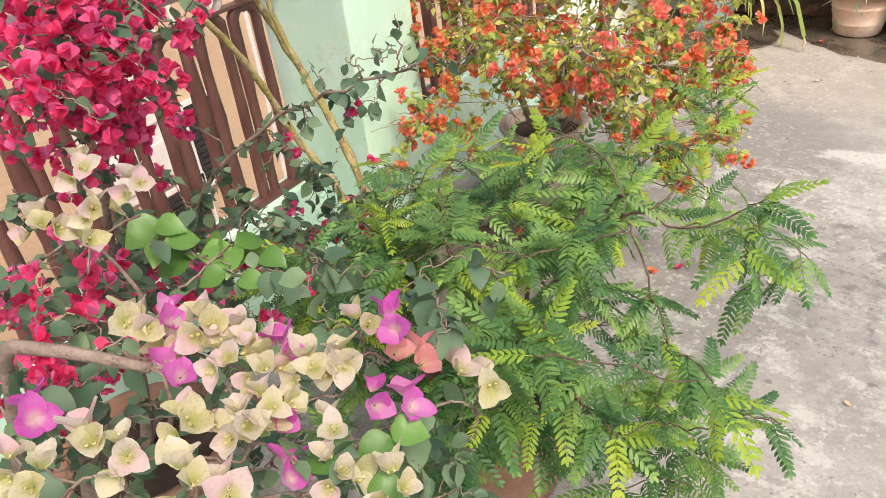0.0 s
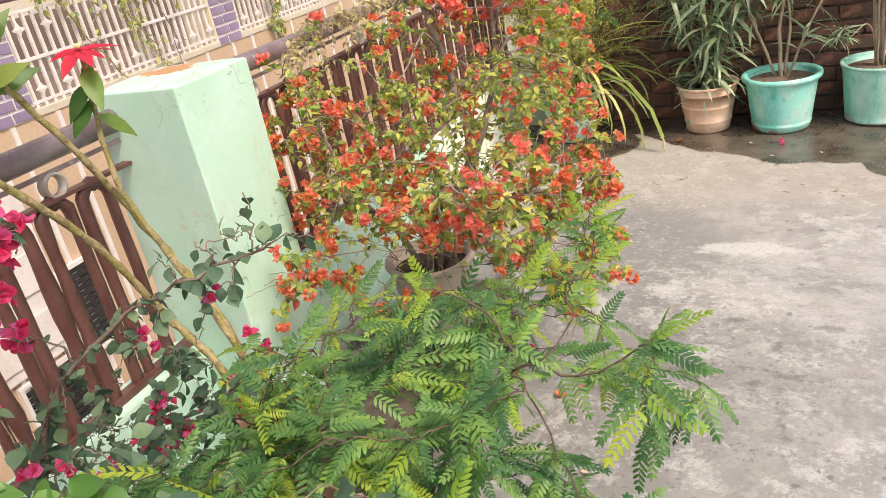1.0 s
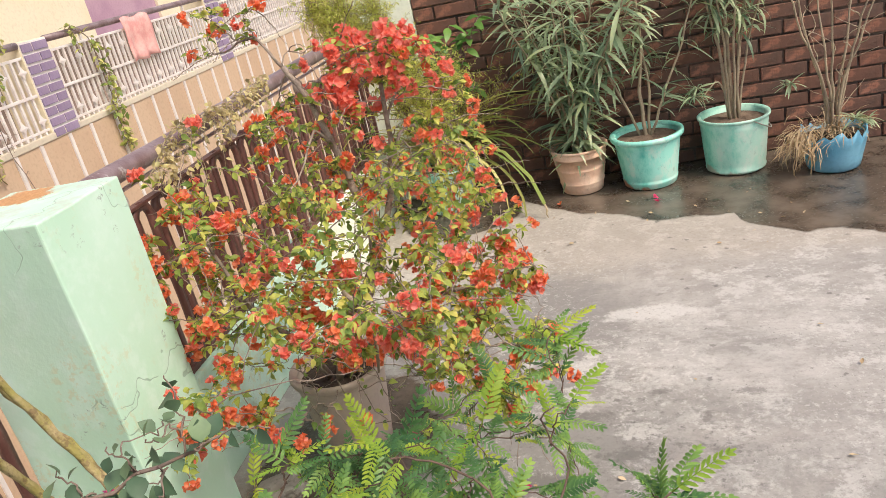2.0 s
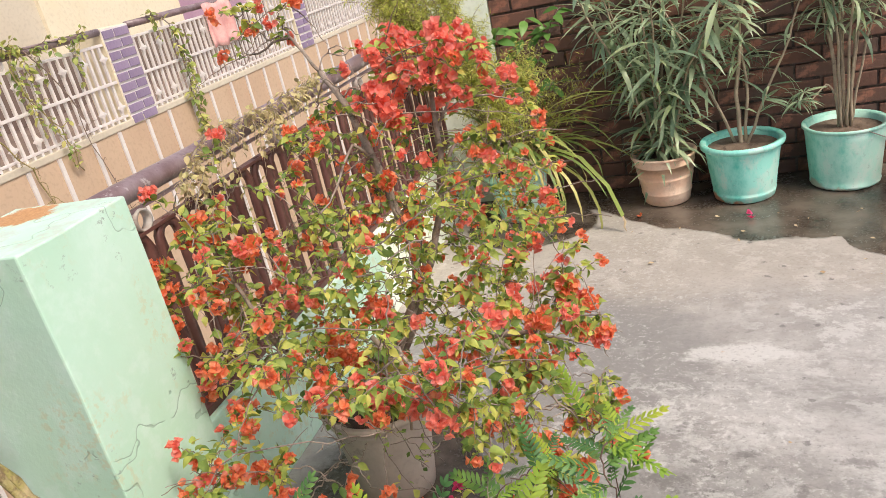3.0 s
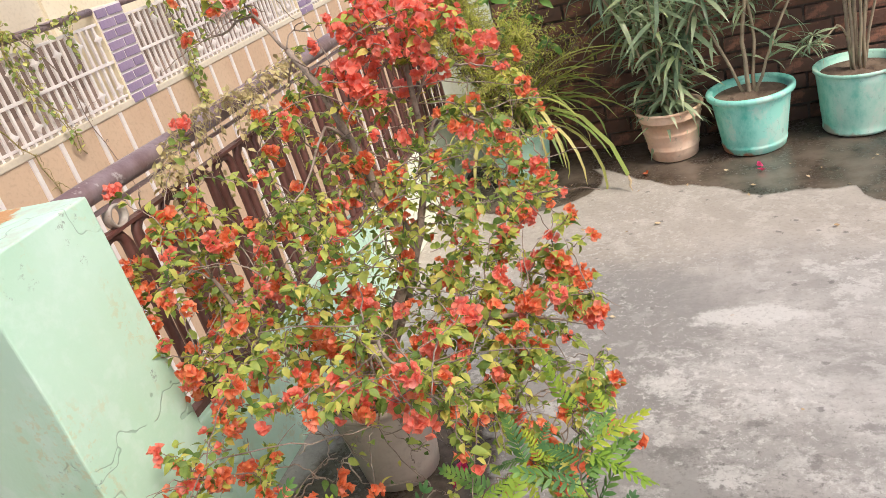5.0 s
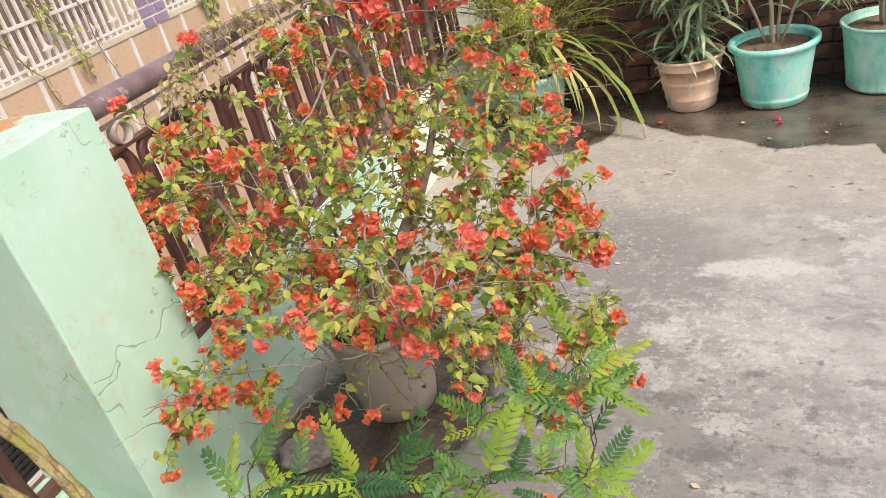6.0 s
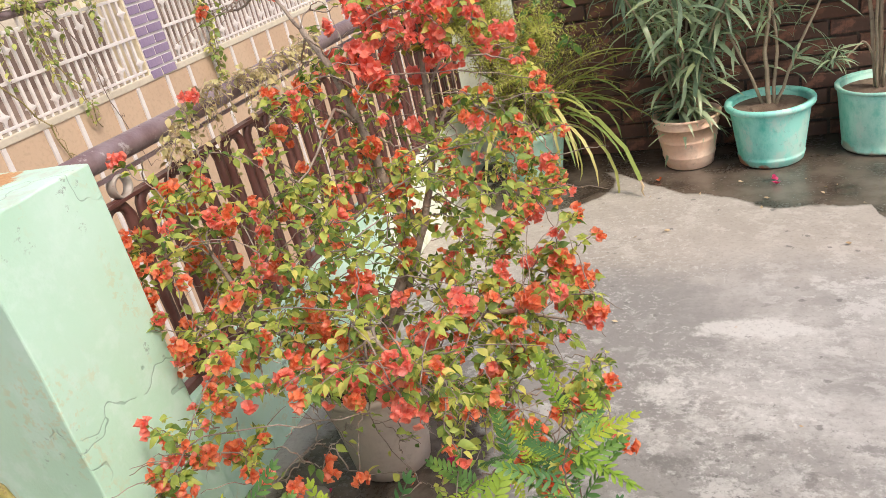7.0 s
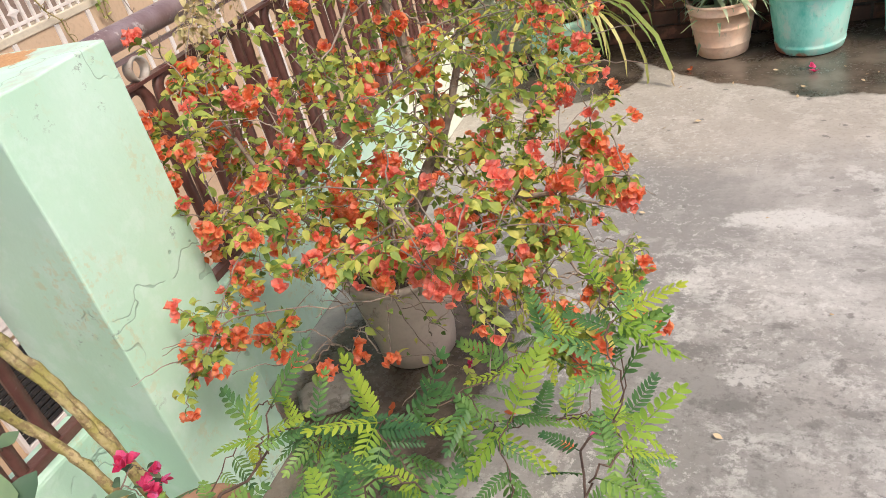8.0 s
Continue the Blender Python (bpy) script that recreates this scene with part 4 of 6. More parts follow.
def white_shutter(y0, y1, z0, z1):
    ob = thing("white_door", (NX + 0.022, y0, z0 + NZ), "white panelled shutter door in the neighbour's wall", "door")
    w, h = y1 - y0, z1 - z0
    part("leaf", box(0.0, 0.04, 0.0, w, 0.0, h, 0.006), WHITE_PAINT, ob, smooth=False)
    for i in range(3):
        part("panel", box(0.041, 0.055, 0.08, w - 0.08, 0.08 + i * h / 3, (i + 1) * h / 3 - 0.06, 0.008), WHITE_PAINT, ob, smooth=False)


white_shutter(0.85, 1.7, -1.35, -0.1)


# ---- pots ----


def pot(parent, material, r_base, r_top, h, rim, name="pot", wall=0.012, seed=0, flare=0.0, grooves=(), label="", seg=30, wobble=0.012):
    """A flower pot turned about its axis: foot, wall, rolled rim, inner wall."""
    prof = [(0.001, 0.004), (r_base - 0.01, 0.002), (r_base, 0.008)]
    marks = sorted(list(grooves) + [0.2, 0.4, 0.6, 0.8])
    for k in marks:
        r = r_base + (r_top - r_base) * k + flare * k * (1 - k)
        z = h * k
        if k in grooves:
            prof += [(r, z - 0.006), (r + 0.0022, z - 0.002), (r + 0.0022, z + 0.003), (r, z + 0.007)]
        else:
            prof.append((r, z))
    prof += [(r_top, h - rim * 2.2), (r_top - wall, h - rim), (r_top - wall * 1.2, h * 0.8), ((r_base + r_top) / 2 - wall, h * 0.45)]
    body = part(name, lathe(prof, seg, wobble, seed), material, parent, label)
    lip = [(r_top - 0.001, h - rim * 2.3), (r_top + rim, h - rim * 1.9), (r_top + rim * 1.25, h - rim * 0.9), (r_top + rim, h - rim * 0.1), (r_top + rim * 0.3, h), (r_top - wall, h - 0.006), (r_top - wall * 0.98, h - rim * 2.0)]
    part("rim", lathe(lip, seg, wobble, seed), material, body)
    return body


def soil(parent, r, z, seed):
    return part("soil", disc(r, z, 22, 0.012, seed), SOIL, parent, "dark damp soil with fallen petals")


OVATE = (0.1, 0.78, 1.0, 0.66, 0.05)
LANCE = (0.12, 0.7, 1.0, 0.92, 0.55, 0.04)


# ---- the orange bougainvillea ----
def orange_bougainvillea():
    at = Vector((0.178, 0.375, 0.0))
    rng = random.Random(11)
    bush = thing("potted_bougainvillea", at, "orange-red bougainvillea bush in a cream-grey pot, wide and twiggy", "potted plant")
    pot(bush, CEMENT_POT, 0.1, 0.13, 0.275, 0.009, seed=3, grooves=(0.88,), label="cream-grey plastic pot, stained", wobble=0.015)
    soil(bush, 0.12, 0.235, 4)
    sk = Skeleton(5)

    def loc(x, y, z):
        return Vector((x, y, z)) - at
    # old wood out of the pot
    sk.limb([(0.02, 0.0, 0.22), loc(0.282, 0.311, 0.419), loc(0.377, 0.353, 0.606), loc(0.354, 0.379, 0.796), loc(0.311, 0.385, 0.995), loc(0.255, 0.393, 1.106)], 0.016, 0.006, 8, kink=0.003)
    sk.limb([(-0.01, 0.02, 0.22), loc(0.335, 0.387, 0.499), loc(0.421, 0.43, 0.696), loc(0.457, 0.464, 0.874), loc(0.463, 0.47, 1.052)], 0.013, 0.005, 7, kink=0.003)
    sk.limb([(0.0, -0.02, 0.22), loc(0.281, 0.22, 0.437), loc(0.393, 0.084, 0.59), loc(0.432, 0.013, 0.633)], 0.012, 0.006, 7, kink=0.004)
    sk.limb([(-0.03, 0.0, 0.22), loc(0.161, 0.243, 0.421), loc(0.115, 0.141, 0.579), loc(0.081, 0.117, 0.749)], 0.011, 0.004, 6, kink=0.003)
    sk.limb([(0.03, 0.01, 0.22), loc(0.37, 0.279, 0.416), loc(0.552, 0.232, 0.529), loc(0.671, 0.209, 0.555)], 0.01, 0.004, 6, kink=0.003)
    # a dead stick, bleached
    part("dead_stick", tube([loc(0.404, 0.032, 0.661), loc(0.435, 0.012, 0.64), loc(0.459, 0.008, 0.617), loc(0.459, 0.01, 0.547), loc(0.442, 0.017, 0.459)], [0.005, 0.006, 0.0065, 0.005, 0.003], 7), BARK_PALE, bush, "bleached dead stick")
    top = [(0.385, 0.449, 1.102), (0.465, 0.458, 1.09), (0.553, 0.447, 1.066), (0.502, 0.52, 1.0), (0.422, 0.421, 1.02), (0.353, 0.422, 1.055)]
    tips = [(0.055, 0.456, 1.16), (0.1, 0.383, 1.249), (0.189, 0.402, 1.227), (0.61, 0.599, 0.942), (0.193, 0.457, 1.02), (0.568, 0.447, 1.084)]
    middle = [(0.415, 0.386, 0.841), (0.345, 0.387, 0.823), (0.234, 0.469, 0.89), (0.567, 0.772, 0.742), (0.656, 0.685, 0.646), (0.468, 0.324, 0.791), (0.287, 0.17, 0.857), (0.084, 0.054, 0.886), (0.085, 0.147, 0.878), (0.534, 0.505, 0.793)]
    lower = [(0.074, -0.029, 0.617), (0.212, 0.007, 0.64), (0.589, 0.259, 0.623), (0.688, 0.182, 0.576), (0.607, -0.118, 0.647), (0.433, -0.136, 0.648), (0.292, -0.114, 0.594), (0.441, -0.054, 0.517), (0.077, 0.156, 0.632), (0.798, 0.211, 0.594)]
    hanging = [(0.127, -0.253, 0.489), (0.144, -0.216, 0.491), (0.126, -0.177, 0.523), (0.160, -0.113, 0.512), (0.207, -0.128, 0.454), (0.214, -0.097, 0.455), (0.291, -0.084, 0.415), (0.320, -0.056, 0.434), (0.366, -0.064, 0.387), (0.252, -0.100, 0.384), (0.762, 0.058, 0.449), (0.792, 0.065, 0.475), (0.736, 0.001, 0.388), (0.732, -0.039, 0.372), (0.625, 0.028, 0.435), (0.584, 0.071, 0.452), (0.704, 0.028, 0.414), (0.811, 0.058, 0.469), (0.644, 0.152, 0.484), (0.738, 0.353, 0.510), (0.769, 0.368, 0.507)]
    for group in (top, tips, middle, lower, hanging):
        for p in group:
            sk.reach(loc(*p), 0.0016, 0.12 if group is not hanging else 0.2, 0.7)
    coral, orange, leaves = [], [], []

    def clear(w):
        # keeps the camera's sightline to the pot's front free of growth
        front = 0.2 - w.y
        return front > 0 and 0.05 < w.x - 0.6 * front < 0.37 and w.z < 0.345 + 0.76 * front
    side = [(0.571, 0.694, 0.608), (0.548, 0.480, 0.564), (0.532, 0.399, 0.538), (0.661, 0.266, 0.519), (0.576, 0.217, 0.498), (0.770, 0.303, 0.540), (0.516, 0.899, 0.702), (0.631, 0.784, 0.610), (0.594, 0.625, 0.570), (0.631, 0.171, 0.477), (0.462, 0.344, 0.613), (0.450, 0.475, 0.643)]
    left = [(-0.008, 0.152, 0.849), (0.014, 0.216, 0.860), (-0.019, 0.080, 0.765), (-0.006, 0.119, 0.734), (0.056, -0.014, 0.609), (-0.019, 0.008, 0.696), (0.021, 0.144, 0.665), (-0.039, 0.063, 0.798), (0.044, 0.047, 0.597), (0.032, 0.213, 0.742), (0.127, -0.037, 0.524)]
    core = [(0.291, 0.119, 0.495), (0.389, 0.077, 0.491), (0.471, 0.133, 0.549), (0.331, 0.017, 0.551), (0.233, 0.079, 0.555), (0.416, 0.172, 0.651), (0.317, 0.154, 0.673)]
    rosette = ((top, 60, (0.062, 0.055, 0.028)), (tips, 16, (0.03, 0.03, 0.025)), (middle, 134, (0.12, 0.12, 0.09)), (lower, 152, (0.1, 0.09, 0.055)), (side, 52, (0.035, 0.035, 0.03)), (left, 40, (0.018, 0.022, 0.02)), (core, 46, (0.06, 0.05, 0.05)), (hanging, 84, (0.028, 0.028, 0.026)))
    for group, count, spread in rosette:
        for i in range(count):
            p = loc(*group[i % len(group)]) + Vector([rng.gauss(0, s) for s in spread])
            w = p + at
            if p.z < 0.2 or w.x < -0.15 or (w.x < -0.06 and group is not left) or w.x > 0.88 - 0.28 * max(0.0, w.y) or (group is not hanging and group is not left and w.y < 0.03 - 0.889 * w.x):
                continue
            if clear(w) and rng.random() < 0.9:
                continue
            run = sk.reach(p, 0.001, 0.06, 0.4, 4, 0.003)
            d = (run[-1] - run[-3]).normalized()
            face = d + Vector((0.35, -0.35, 0.35))
            place = aim(p + d * 0.01, face, (rng.random(), rng.random(), 1), rng.uniform(0.7, 1.15) * (1.15 if group is top else 0.95), rng.uniform(0, 6))
            (coral if group is top or rng.random() < 0.34 else orange).append(place)
            # a collar of leaves below each head of bracts
            for k in range(rng.randrange(5, 9)):
                b = rng.uniform(0, 6.28)
                out = Vector((math.cos(b), math.sin(b), rng.uniform(-0.3, 0.6)))
                leaves.append(aim(p - d * rng.uniform(0.0, 0.03) + out * 0.006, out + d * 0.3, (rng.gauss(0, 0.4), rng.gauss(0, 0.4), 1), rng.uniform(0.7, 1.3), rng.uniform(-0.5, 0.5)))
            if group is not top:
                leaves += leaves_on(rng, run, 0.01, 0.9, 0.2)
    # leafy shoots that fill the middle of the bush
    for i in range(330):
        q = loc(rng.gauss(0.4, 0.21), rng.gauss(0.22, 0.18), rng.uniform(0.4, 0.9))
        w = q + at
        if w.x < -0.03 or w.x > 0.8 - 0.28 * max(0.0, w.y) or w.y < 0.04 - 0.889 * w.x:
            continue
        leaves += leaves_on(rng, sk.reach(q, 0.0009, 0.05, 0.4, 4, 0.003), 0.0085, 0.95, 0.2)
    # leafy shoots hanging on the open side
    for i in range(90):
        q = loc(rng.uniform(0.5, 0.82), rng.uniform(-0.08, 0.32), rng.uniform(0.34, 0.56))
        leaves += leaves_on(rng, sk.reach(q, 0.0009, 0.06, 0.4, 4, 0.003), 0.0085, 1.0, 0.2)
    # bare side twigs
    for i in range(420):
        p, d, r, k = sk.nodes[rng.randrange(len(sk.nodes))]
        q = p + Vector((rng.gauss(0, 0.07), rng.gauss(0, 0.07), rng.gauss(0.01, 0.05)))
        if q.z > 0.22 and (q + at).x < 0.85:
            sk.limb([p, (p + q) / 2 + Vector((0, 0, 0.01)), q], 0.0016, 0.0007, 4, False, 0.003)
    sk.limb([loc(0.691, 0.208, 0.545), loc(0.74, 0.248, 0.505), loc(0.789, 0.278, 0.472)], 0.003, 0.0012, 5, False, 0.004)
    # leaves on the camera's line to the pot are thinned as well
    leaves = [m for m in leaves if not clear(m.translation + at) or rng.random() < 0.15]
    # thin shoots trailing down the pot
    for a, dz in ((-1.2, 0.2), (-0.9, 0.15), (-0.5, 0.18), (-1.9, 0.12)):
        r = 0.152
        run = sk.limb([Vector((0.1 * math.cos(a), 0.1 * math.sin(a), 0.26)), Vector((r * math.cos(a), r * math.sin(a), 0.3)), Vector((r * math.cos(a + 0.15), r * math.sin(a + 0.15), 0.27 - dz * 0.5)), Vector((r * math.cos(a + 0.4), r * math.sin(a + 0.4), 0.27 - dz))], 0.0018, 0.0009, 4, False, 0.003)
        leaves += leaves_on(rng, run, 0.03, 0.8, 0.4)
    grown(sk, bush, BARK_TWIG, "thin grey-brown woody branches")
    rng.shuffle(leaves)
    shapes = [leaf(0.0235, 0.0135, (0.1, 0.72, 1.0, 0.82, 0.42, 0.03), 0.25 + 0.15 * (i % 3), 0.4, 0.3 * (i - 2), 0.15, i) for i in range(5)]
    sprays = [head(20 + i, n, 0.0125, 0.0135, 0.0055 + 0.00095 * n, 0.72) for i, n in enumerate((10, 6, 13, 8, 16, 7, 12, 18, 4, 13))]
    scatter(bush, "flower", "flowers", sprays, orange, BRACT_ORANGE, 520)
    scatter(bush, "flower", "flowers", sprays, coral, BRACT_CORALRED, 300)
    scatter(bush, "leaf", "leaves", shapes, leaves, LEAF_BOUG, 300)
    return len(leaves), len(orange)


# ---- the feathery shrub in front ----
def feathery_shrub():
    at = Vector((0.62, -0.72, 0.0))
    rng = random.Random(23)
    bush = thing("potted_shrub", at, "feathery green shrub with pinnate leaves in a clay pot", "potted plant")
    pot(bush, CLAY, 0.1, 0.14, 0.27, 0.014, seed=8, label="brown clay pot half hidden by leaves")
    soil(bush, 0.128, 0.235, 9)
    sk = Skeleton(7)

    def loc(x, y, z):
        return Vector((x, y, z)) - at
    for q in range(5):
        a = q * 1.26
        sk.limb([(0.03 * math.cos(a), 0.03 * math.sin(a), 0.22), (0.07 * math.cos(a), 0.07 * math.sin(a), 0.36), (0.13 * math.cos(a + 0.2), 0.13 * math.sin(a + 0.2), 0.5)], 0.0065, 0.004, 6, kink=0.002)
    right = [(1.11, -0.671, 0.744), (1.114, -0.777, 0.698), (1.038, -0.866, 0.562), (0.987, -0.886, 0.472), (1.127, -0.991, 0.598), (0.94, -1.172, 0.754), (0.931, -0.354, 0.673), (0.972, -0.476, 0.769), (0.922, -0.297, 0.774), (1.039, -0.612, 0.627)]
    far = [(0.836, -0.129, 0.638), (0.873, -0.067, 0.539), (0.328, -0.314, 0.528), (0.44, -0.353, 0.544), (0.519, -0.308, 0.523), (0.591, -0.308, 0.521), (0.683, -0.202, 0.531), (0.716, -0.309, 0.528), (0.81, -0.276, 0.536), (0.88, -0.286, 0.524), (0.743, -0.134, 0.531), (0.262, -0.33, 0.45), (0.381, -0.334, 0.476), (0.481, -0.316, 0.474), (0.64, -0.279, 0.471), (0.78, -0.222, 0.468), (0.858, -0.183, 0.427), (0.563, -0.361, 0.59), (0.404, -0.417, 0.593), (0.762, -0.346, 0.605), (0.723, -0.032, 0.454), (0.763, -0.114, 0.521), (0.661, -0.099, 0.434)]
    near = [(0.811, -0.931, 0.716), (0.704, -0.644, 0.813), (0.822, -0.653, 0.747), (0.652, -1.019, 0.72), (0.602, -1.078, 0.699), (0.354, -0.625, 0.591), (0.453, -0.855, 0.625), (0.891, -0.762, 0.684), (0.743, -0.533, 0.73), (0.613, -0.56, 0.69), (0.293, -0.52, 0.455), (0.253, -0.581, 0.494), (0.353, -0.563, 0.533), (0.313, -0.682, 0.531), (0.412, -0.502, 0.475), (0.272, -0.599, 0.414), (0.193, -0.62, 0.474), (0.332, -0.601, 0.473), (0.232, -0.518, 0.376), (0.332, -0.955, 0.614), (0.451, -0.942, 0.614), (0.5, -0.89, 0.614), (0.468, -1.038, 0.611), (0.392, -0.903, 0.565), (0.538, -0.941, 0.613), (0.293, -0.851, 0.517), (0.551, -1.054, 0.581), (0.392, -1.002, 0.543), (0.861, -1.049, 0.509), (0.809, -0.985, 0.521), (0.888, -0.987, 0.54), (0.749, -1.024, 0.52), (0.947, -1.006, 0.51), (0.987, -1.016, 0.509), (1.094, -0.938, 0.51), (1.166, -0.899, 0.52), (0.829, -1.106, 0.578)]
    fill = [(0.565, -1.032, 0.677), (0.587, -0.960, 0.676), (0.501, -0.892, 0.701), (0.677, -0.954, 0.672), (0.602, -0.901, 0.705), (0.523, -0.820, 0.741), (0.581, -1.101, 0.663), (0.471, -1.051, 0.708), (0.875, -1.025, 0.649), (0.781, -0.908, 0.671), (0.674, -0.812, 0.717), (0.592, -0.720, 0.772), (0.838, -0.756, 0.688), (0.868, -0.651, 0.706), (0.488, -1.143, 0.700), (0.438, -0.793, 0.746), (0.842, -0.986, 0.658)]
    tips = right + far + near + fill
    middle = Vector((0.72, -0.72, 0.6))
    runs = [sk.reach(loc(*(Vector(p) + (middle - Vector(p)).normalized() * (0.085 if p in right else 0.05))), 0.0012, 0.1, 0.7, 5, 0.004) for p in tips]
    outer = len(runs)
    for i in range(14):
        q = (rng.gauss(0.7, 0.18), rng.gauss(-0.5, 0.1), rng.uniform(0.4, 0.62))
        runs.append(sk.reach(loc(*q), 0.001, 0.08, 0.6, 4, 0.003))
    for i in range(92):
        a, r = rng.uniform(0, 6.28), rng.uniform(0.05, 0.38)
        c = (0.74 + r * math.cos(a), -0.82 + r * 0.95 * math.sin(a), rng.uniform(0.34, 0.76) - r * 0.3)
        runs.append(sk.reach(loc(*c), 0.001, 0.08, 0.6, 4, 0.003))
    grown(sk, bush, BARK_DARK, "thin dark stems")
    poses, young = [], []
    for which, run in enumerate(runs):
        n = len(run)
        for i in range(int(n * 0.3), n):
            p = run[i]
            d = (run[min(i + 1, n - 1)] - run[i - 1]).normalized()
            for s in (-1, 1):
                if rng.random() < (0.86 if 10 <= which < 33 else 0.55) + 0.1 * (i > n - 3):
                    continue
                side = d.cross(Vector((0, 0, 1))).normalized() * s
                axis = side * rng.uniform(0.4, 1.0) + d * rng.uniform(0.3, 0.9) + Vector((0, 0, rng.uniform(-0.45, 0.25)))
                (young if which < outer and i > n - 4 and rng.random() < 0.5 else poses).append(aim(p, axis, (rng.gauss(0, 0.3), rng.gauss(0, 0.3), 1), rng.uniform(0.45, 0.88), rng.uniform(-0.3, 0.3)))
        d = (run[-1] - run[-2]).normalized()
        (young if which < outer else poses).append(aim(run[-1], d, (0, 0, 1), rng.uniform(0.6, 0.95)))
        if 10 <= which < 33:
            for k in range(1):
                fan = Vector((rng.gauss(0, 0.5), rng.uniform(0.2, 0.8), rng.uniform(0.3, 1.0)))
                (young if rng.random() < 0.3 else poses).append(aim(run[-1 - k], fan, (0, -1, 0.6), rng.uniform(0.6, 1.1), rng.uniform(-0.3, 0.3)))
    rng.shuffle(poses)
    shapes = [frond(40 + i, 0.09, 8 + i % 3, 0.0185, 0.0064) for i in range(8)]
    scatter(bush, "frond", "fronds", shapes, poses, LEAF_PINNATE, 300)
    scatter(bush, "frond", "fronds", shapes, young, LEAF_YOUNG, 300, "yellow-green young frond")
    return len(poses)


# ---- bougainvilleas in the foreground ----
def cream_bougainvillea():
    at = Vector((0.52, -1.5, 0.0))
    rng = random.Random(31)
    bush = thing("potted_bougainvillea", at, "bougainvillea with cream, blush and magenta bracts in a clay pot", "potted plant")
    pot(bush, CLAY, 0.12, 0.16, 0.3, 0.015, seed=10)
    soil(bush, 0.147, 0.265, 12)
    sk = Skeleton(9)

    def loc(x, y, z):
        return Vector((x, y, z)) - at
    sk.limb([(0, 0, 0.25), loc(0.469, -1.418, 0.454), loc(0.413, -1.324, 0.675), loc(0.443, -1.277, 0.755), loc(0.613, -1.28, 0.784)], 0.014, 0.006, 8, kink=0.003)
    sk.limb([(-0.02, 0.01, 0.25), loc(0.49, -1.471, 0.552), loc(0.593, -1.441, 0.85), loc(0.653, -1.433, 0.909), loc(0.728, -1.388, 0.88)], 0.009, 0.0045, 8, kink=0.002)
    sk.limb([(0.03, 0, 0.25), loc(0.648, -1.42, 0.453), loc(0.73, -1.388, 0.701)], 0.011, 0.005, 7, kink=0.003)
    heads = [(0.734, -1.331, 0.883, 9), (0.759, -1.320, 0.874, 9), (0.713, -1.343, 0.870, 8), (0.763, -1.347, 0.873, 6), (0.789, -1.336, 0.862, 7), (0.821, -1.316, 0.858, 8), (0.835, -1.295, 0.853, 5), (0.814, -1.383, 0.854, 7), (0.819, -1.363, 0.856, 6), (0.779, -1.404, 0.861, 7), (0.883, -1.369, 0.826, 6), (0.862, -1.347, 0.837, 4), (0.827, -1.253, 0.857, 4), (0.881, -1.208, 0.790, 4), (0.909, -1.198, 0.777, 3), (0.933, -1.360, 0.828, 5), (0.673, -1.367, 0.895, 3), (0.689, -1.360, 0.889, 2), (0.739, -1.454, 0.872, 4), (0.769, -1.450, 0.868, 6), (0.831, -1.447, 0.869, 7), (0.855, -1.436, 0.861, 4), (0.747, -1.501, 0.880, 6), (0.731, -1.506, 0.888, 4), (0.509, -1.265, 0.955, 5), (0.535, -1.283, 0.925, 6), (0.495, -1.319, 0.917, 6), (0.567, -1.248, 0.941, 5), (0.544, -1.308, 0.904, 3)]
    pinks = [(0.864, -1.259, 0.873, 4), (0.868, -1.303, 0.830, 3), (0.891, -1.290, 0.825, 3), (0.734, -1.375, 0.864, 3), (0.797, -1.314, 0.865, 2), (0.691, -1.466, 0.883, 3), (0.702, -1.350, 0.889, 2), (0.820, -1.360, 0.841, 2), (0.847, -1.386, 0.819, 2)]
    coral = [(0.882, -1.257, 0.839, 4), (0.862, -1.263, 0.849, 2)]
    sets = []
    for places in (heads, pinks, coral):
        poses = []
        for x, y, z, blooms in places:
            c = loc(x, y, z)
            sk.reach(c - Vector((0.0, 0.01, 0.03)), 0.0016, 0.03, 0.3, 4, 0.001)
            # the flowers of one head crowd over a small dome, turned towards the camera
            blooms = max(2, round(blooms * (0.6 if y > -1.42 else 0.42)))
            wide = 0.008 + 0.0024 * blooms
            for k in range(blooms):
                a = 2.4 * k + rng.uniform(-0.3, 0.3)
                lean = math.sqrt((k + 0.4) / blooms) * 1.25
                d = Vector((math.cos(a) * math.sin(lean), math.sin(a) * math.sin(lean), math.cos(lean)))
                d = (d + Vector((0.3, -0.25, 0.1))).normalized()
                q = c + Vector((d.x * wide, d.y * wide, (d.z - 0.6) * wide))
                poses.append(aim(q, d + Vector([rng.gauss(0, 0.16) for _ in range(3)]), (rng.random(), rng.random(), 1), rng.uniform(0.8, 1.12), rng.uniform(0, 6)))
        sets.append(poses)
    shape = [bloom(60 + i, 0.0215, 0.0185, 0.45 + 0.08 * i) for i in range(6)]
    for poses, mat in zip(sets, (BRACT_CREAM, BRACT_MAGENTA, BRACT_CORAL)):
        scatter(bush, "flower", "flowers", shape, poses, mat, 300)
    cup = lathe([(0.0008, 0.0), (0.0008, 0.005), (0.0016, 0.0065), (0.0008, 0.0075)], 5)
    up = Matrix.Rotation(-math.pi / 2, 4, "X")
    cups = [m @ Matrix.Translation((0.004 * (k - 1), 0.0, 0.003 * (k % 2))) @ up for m in sets[0] for k in range(2)]
    scatter(bush, "stamen", "stamen_rest", [cup], cups, STAMEN, 300)
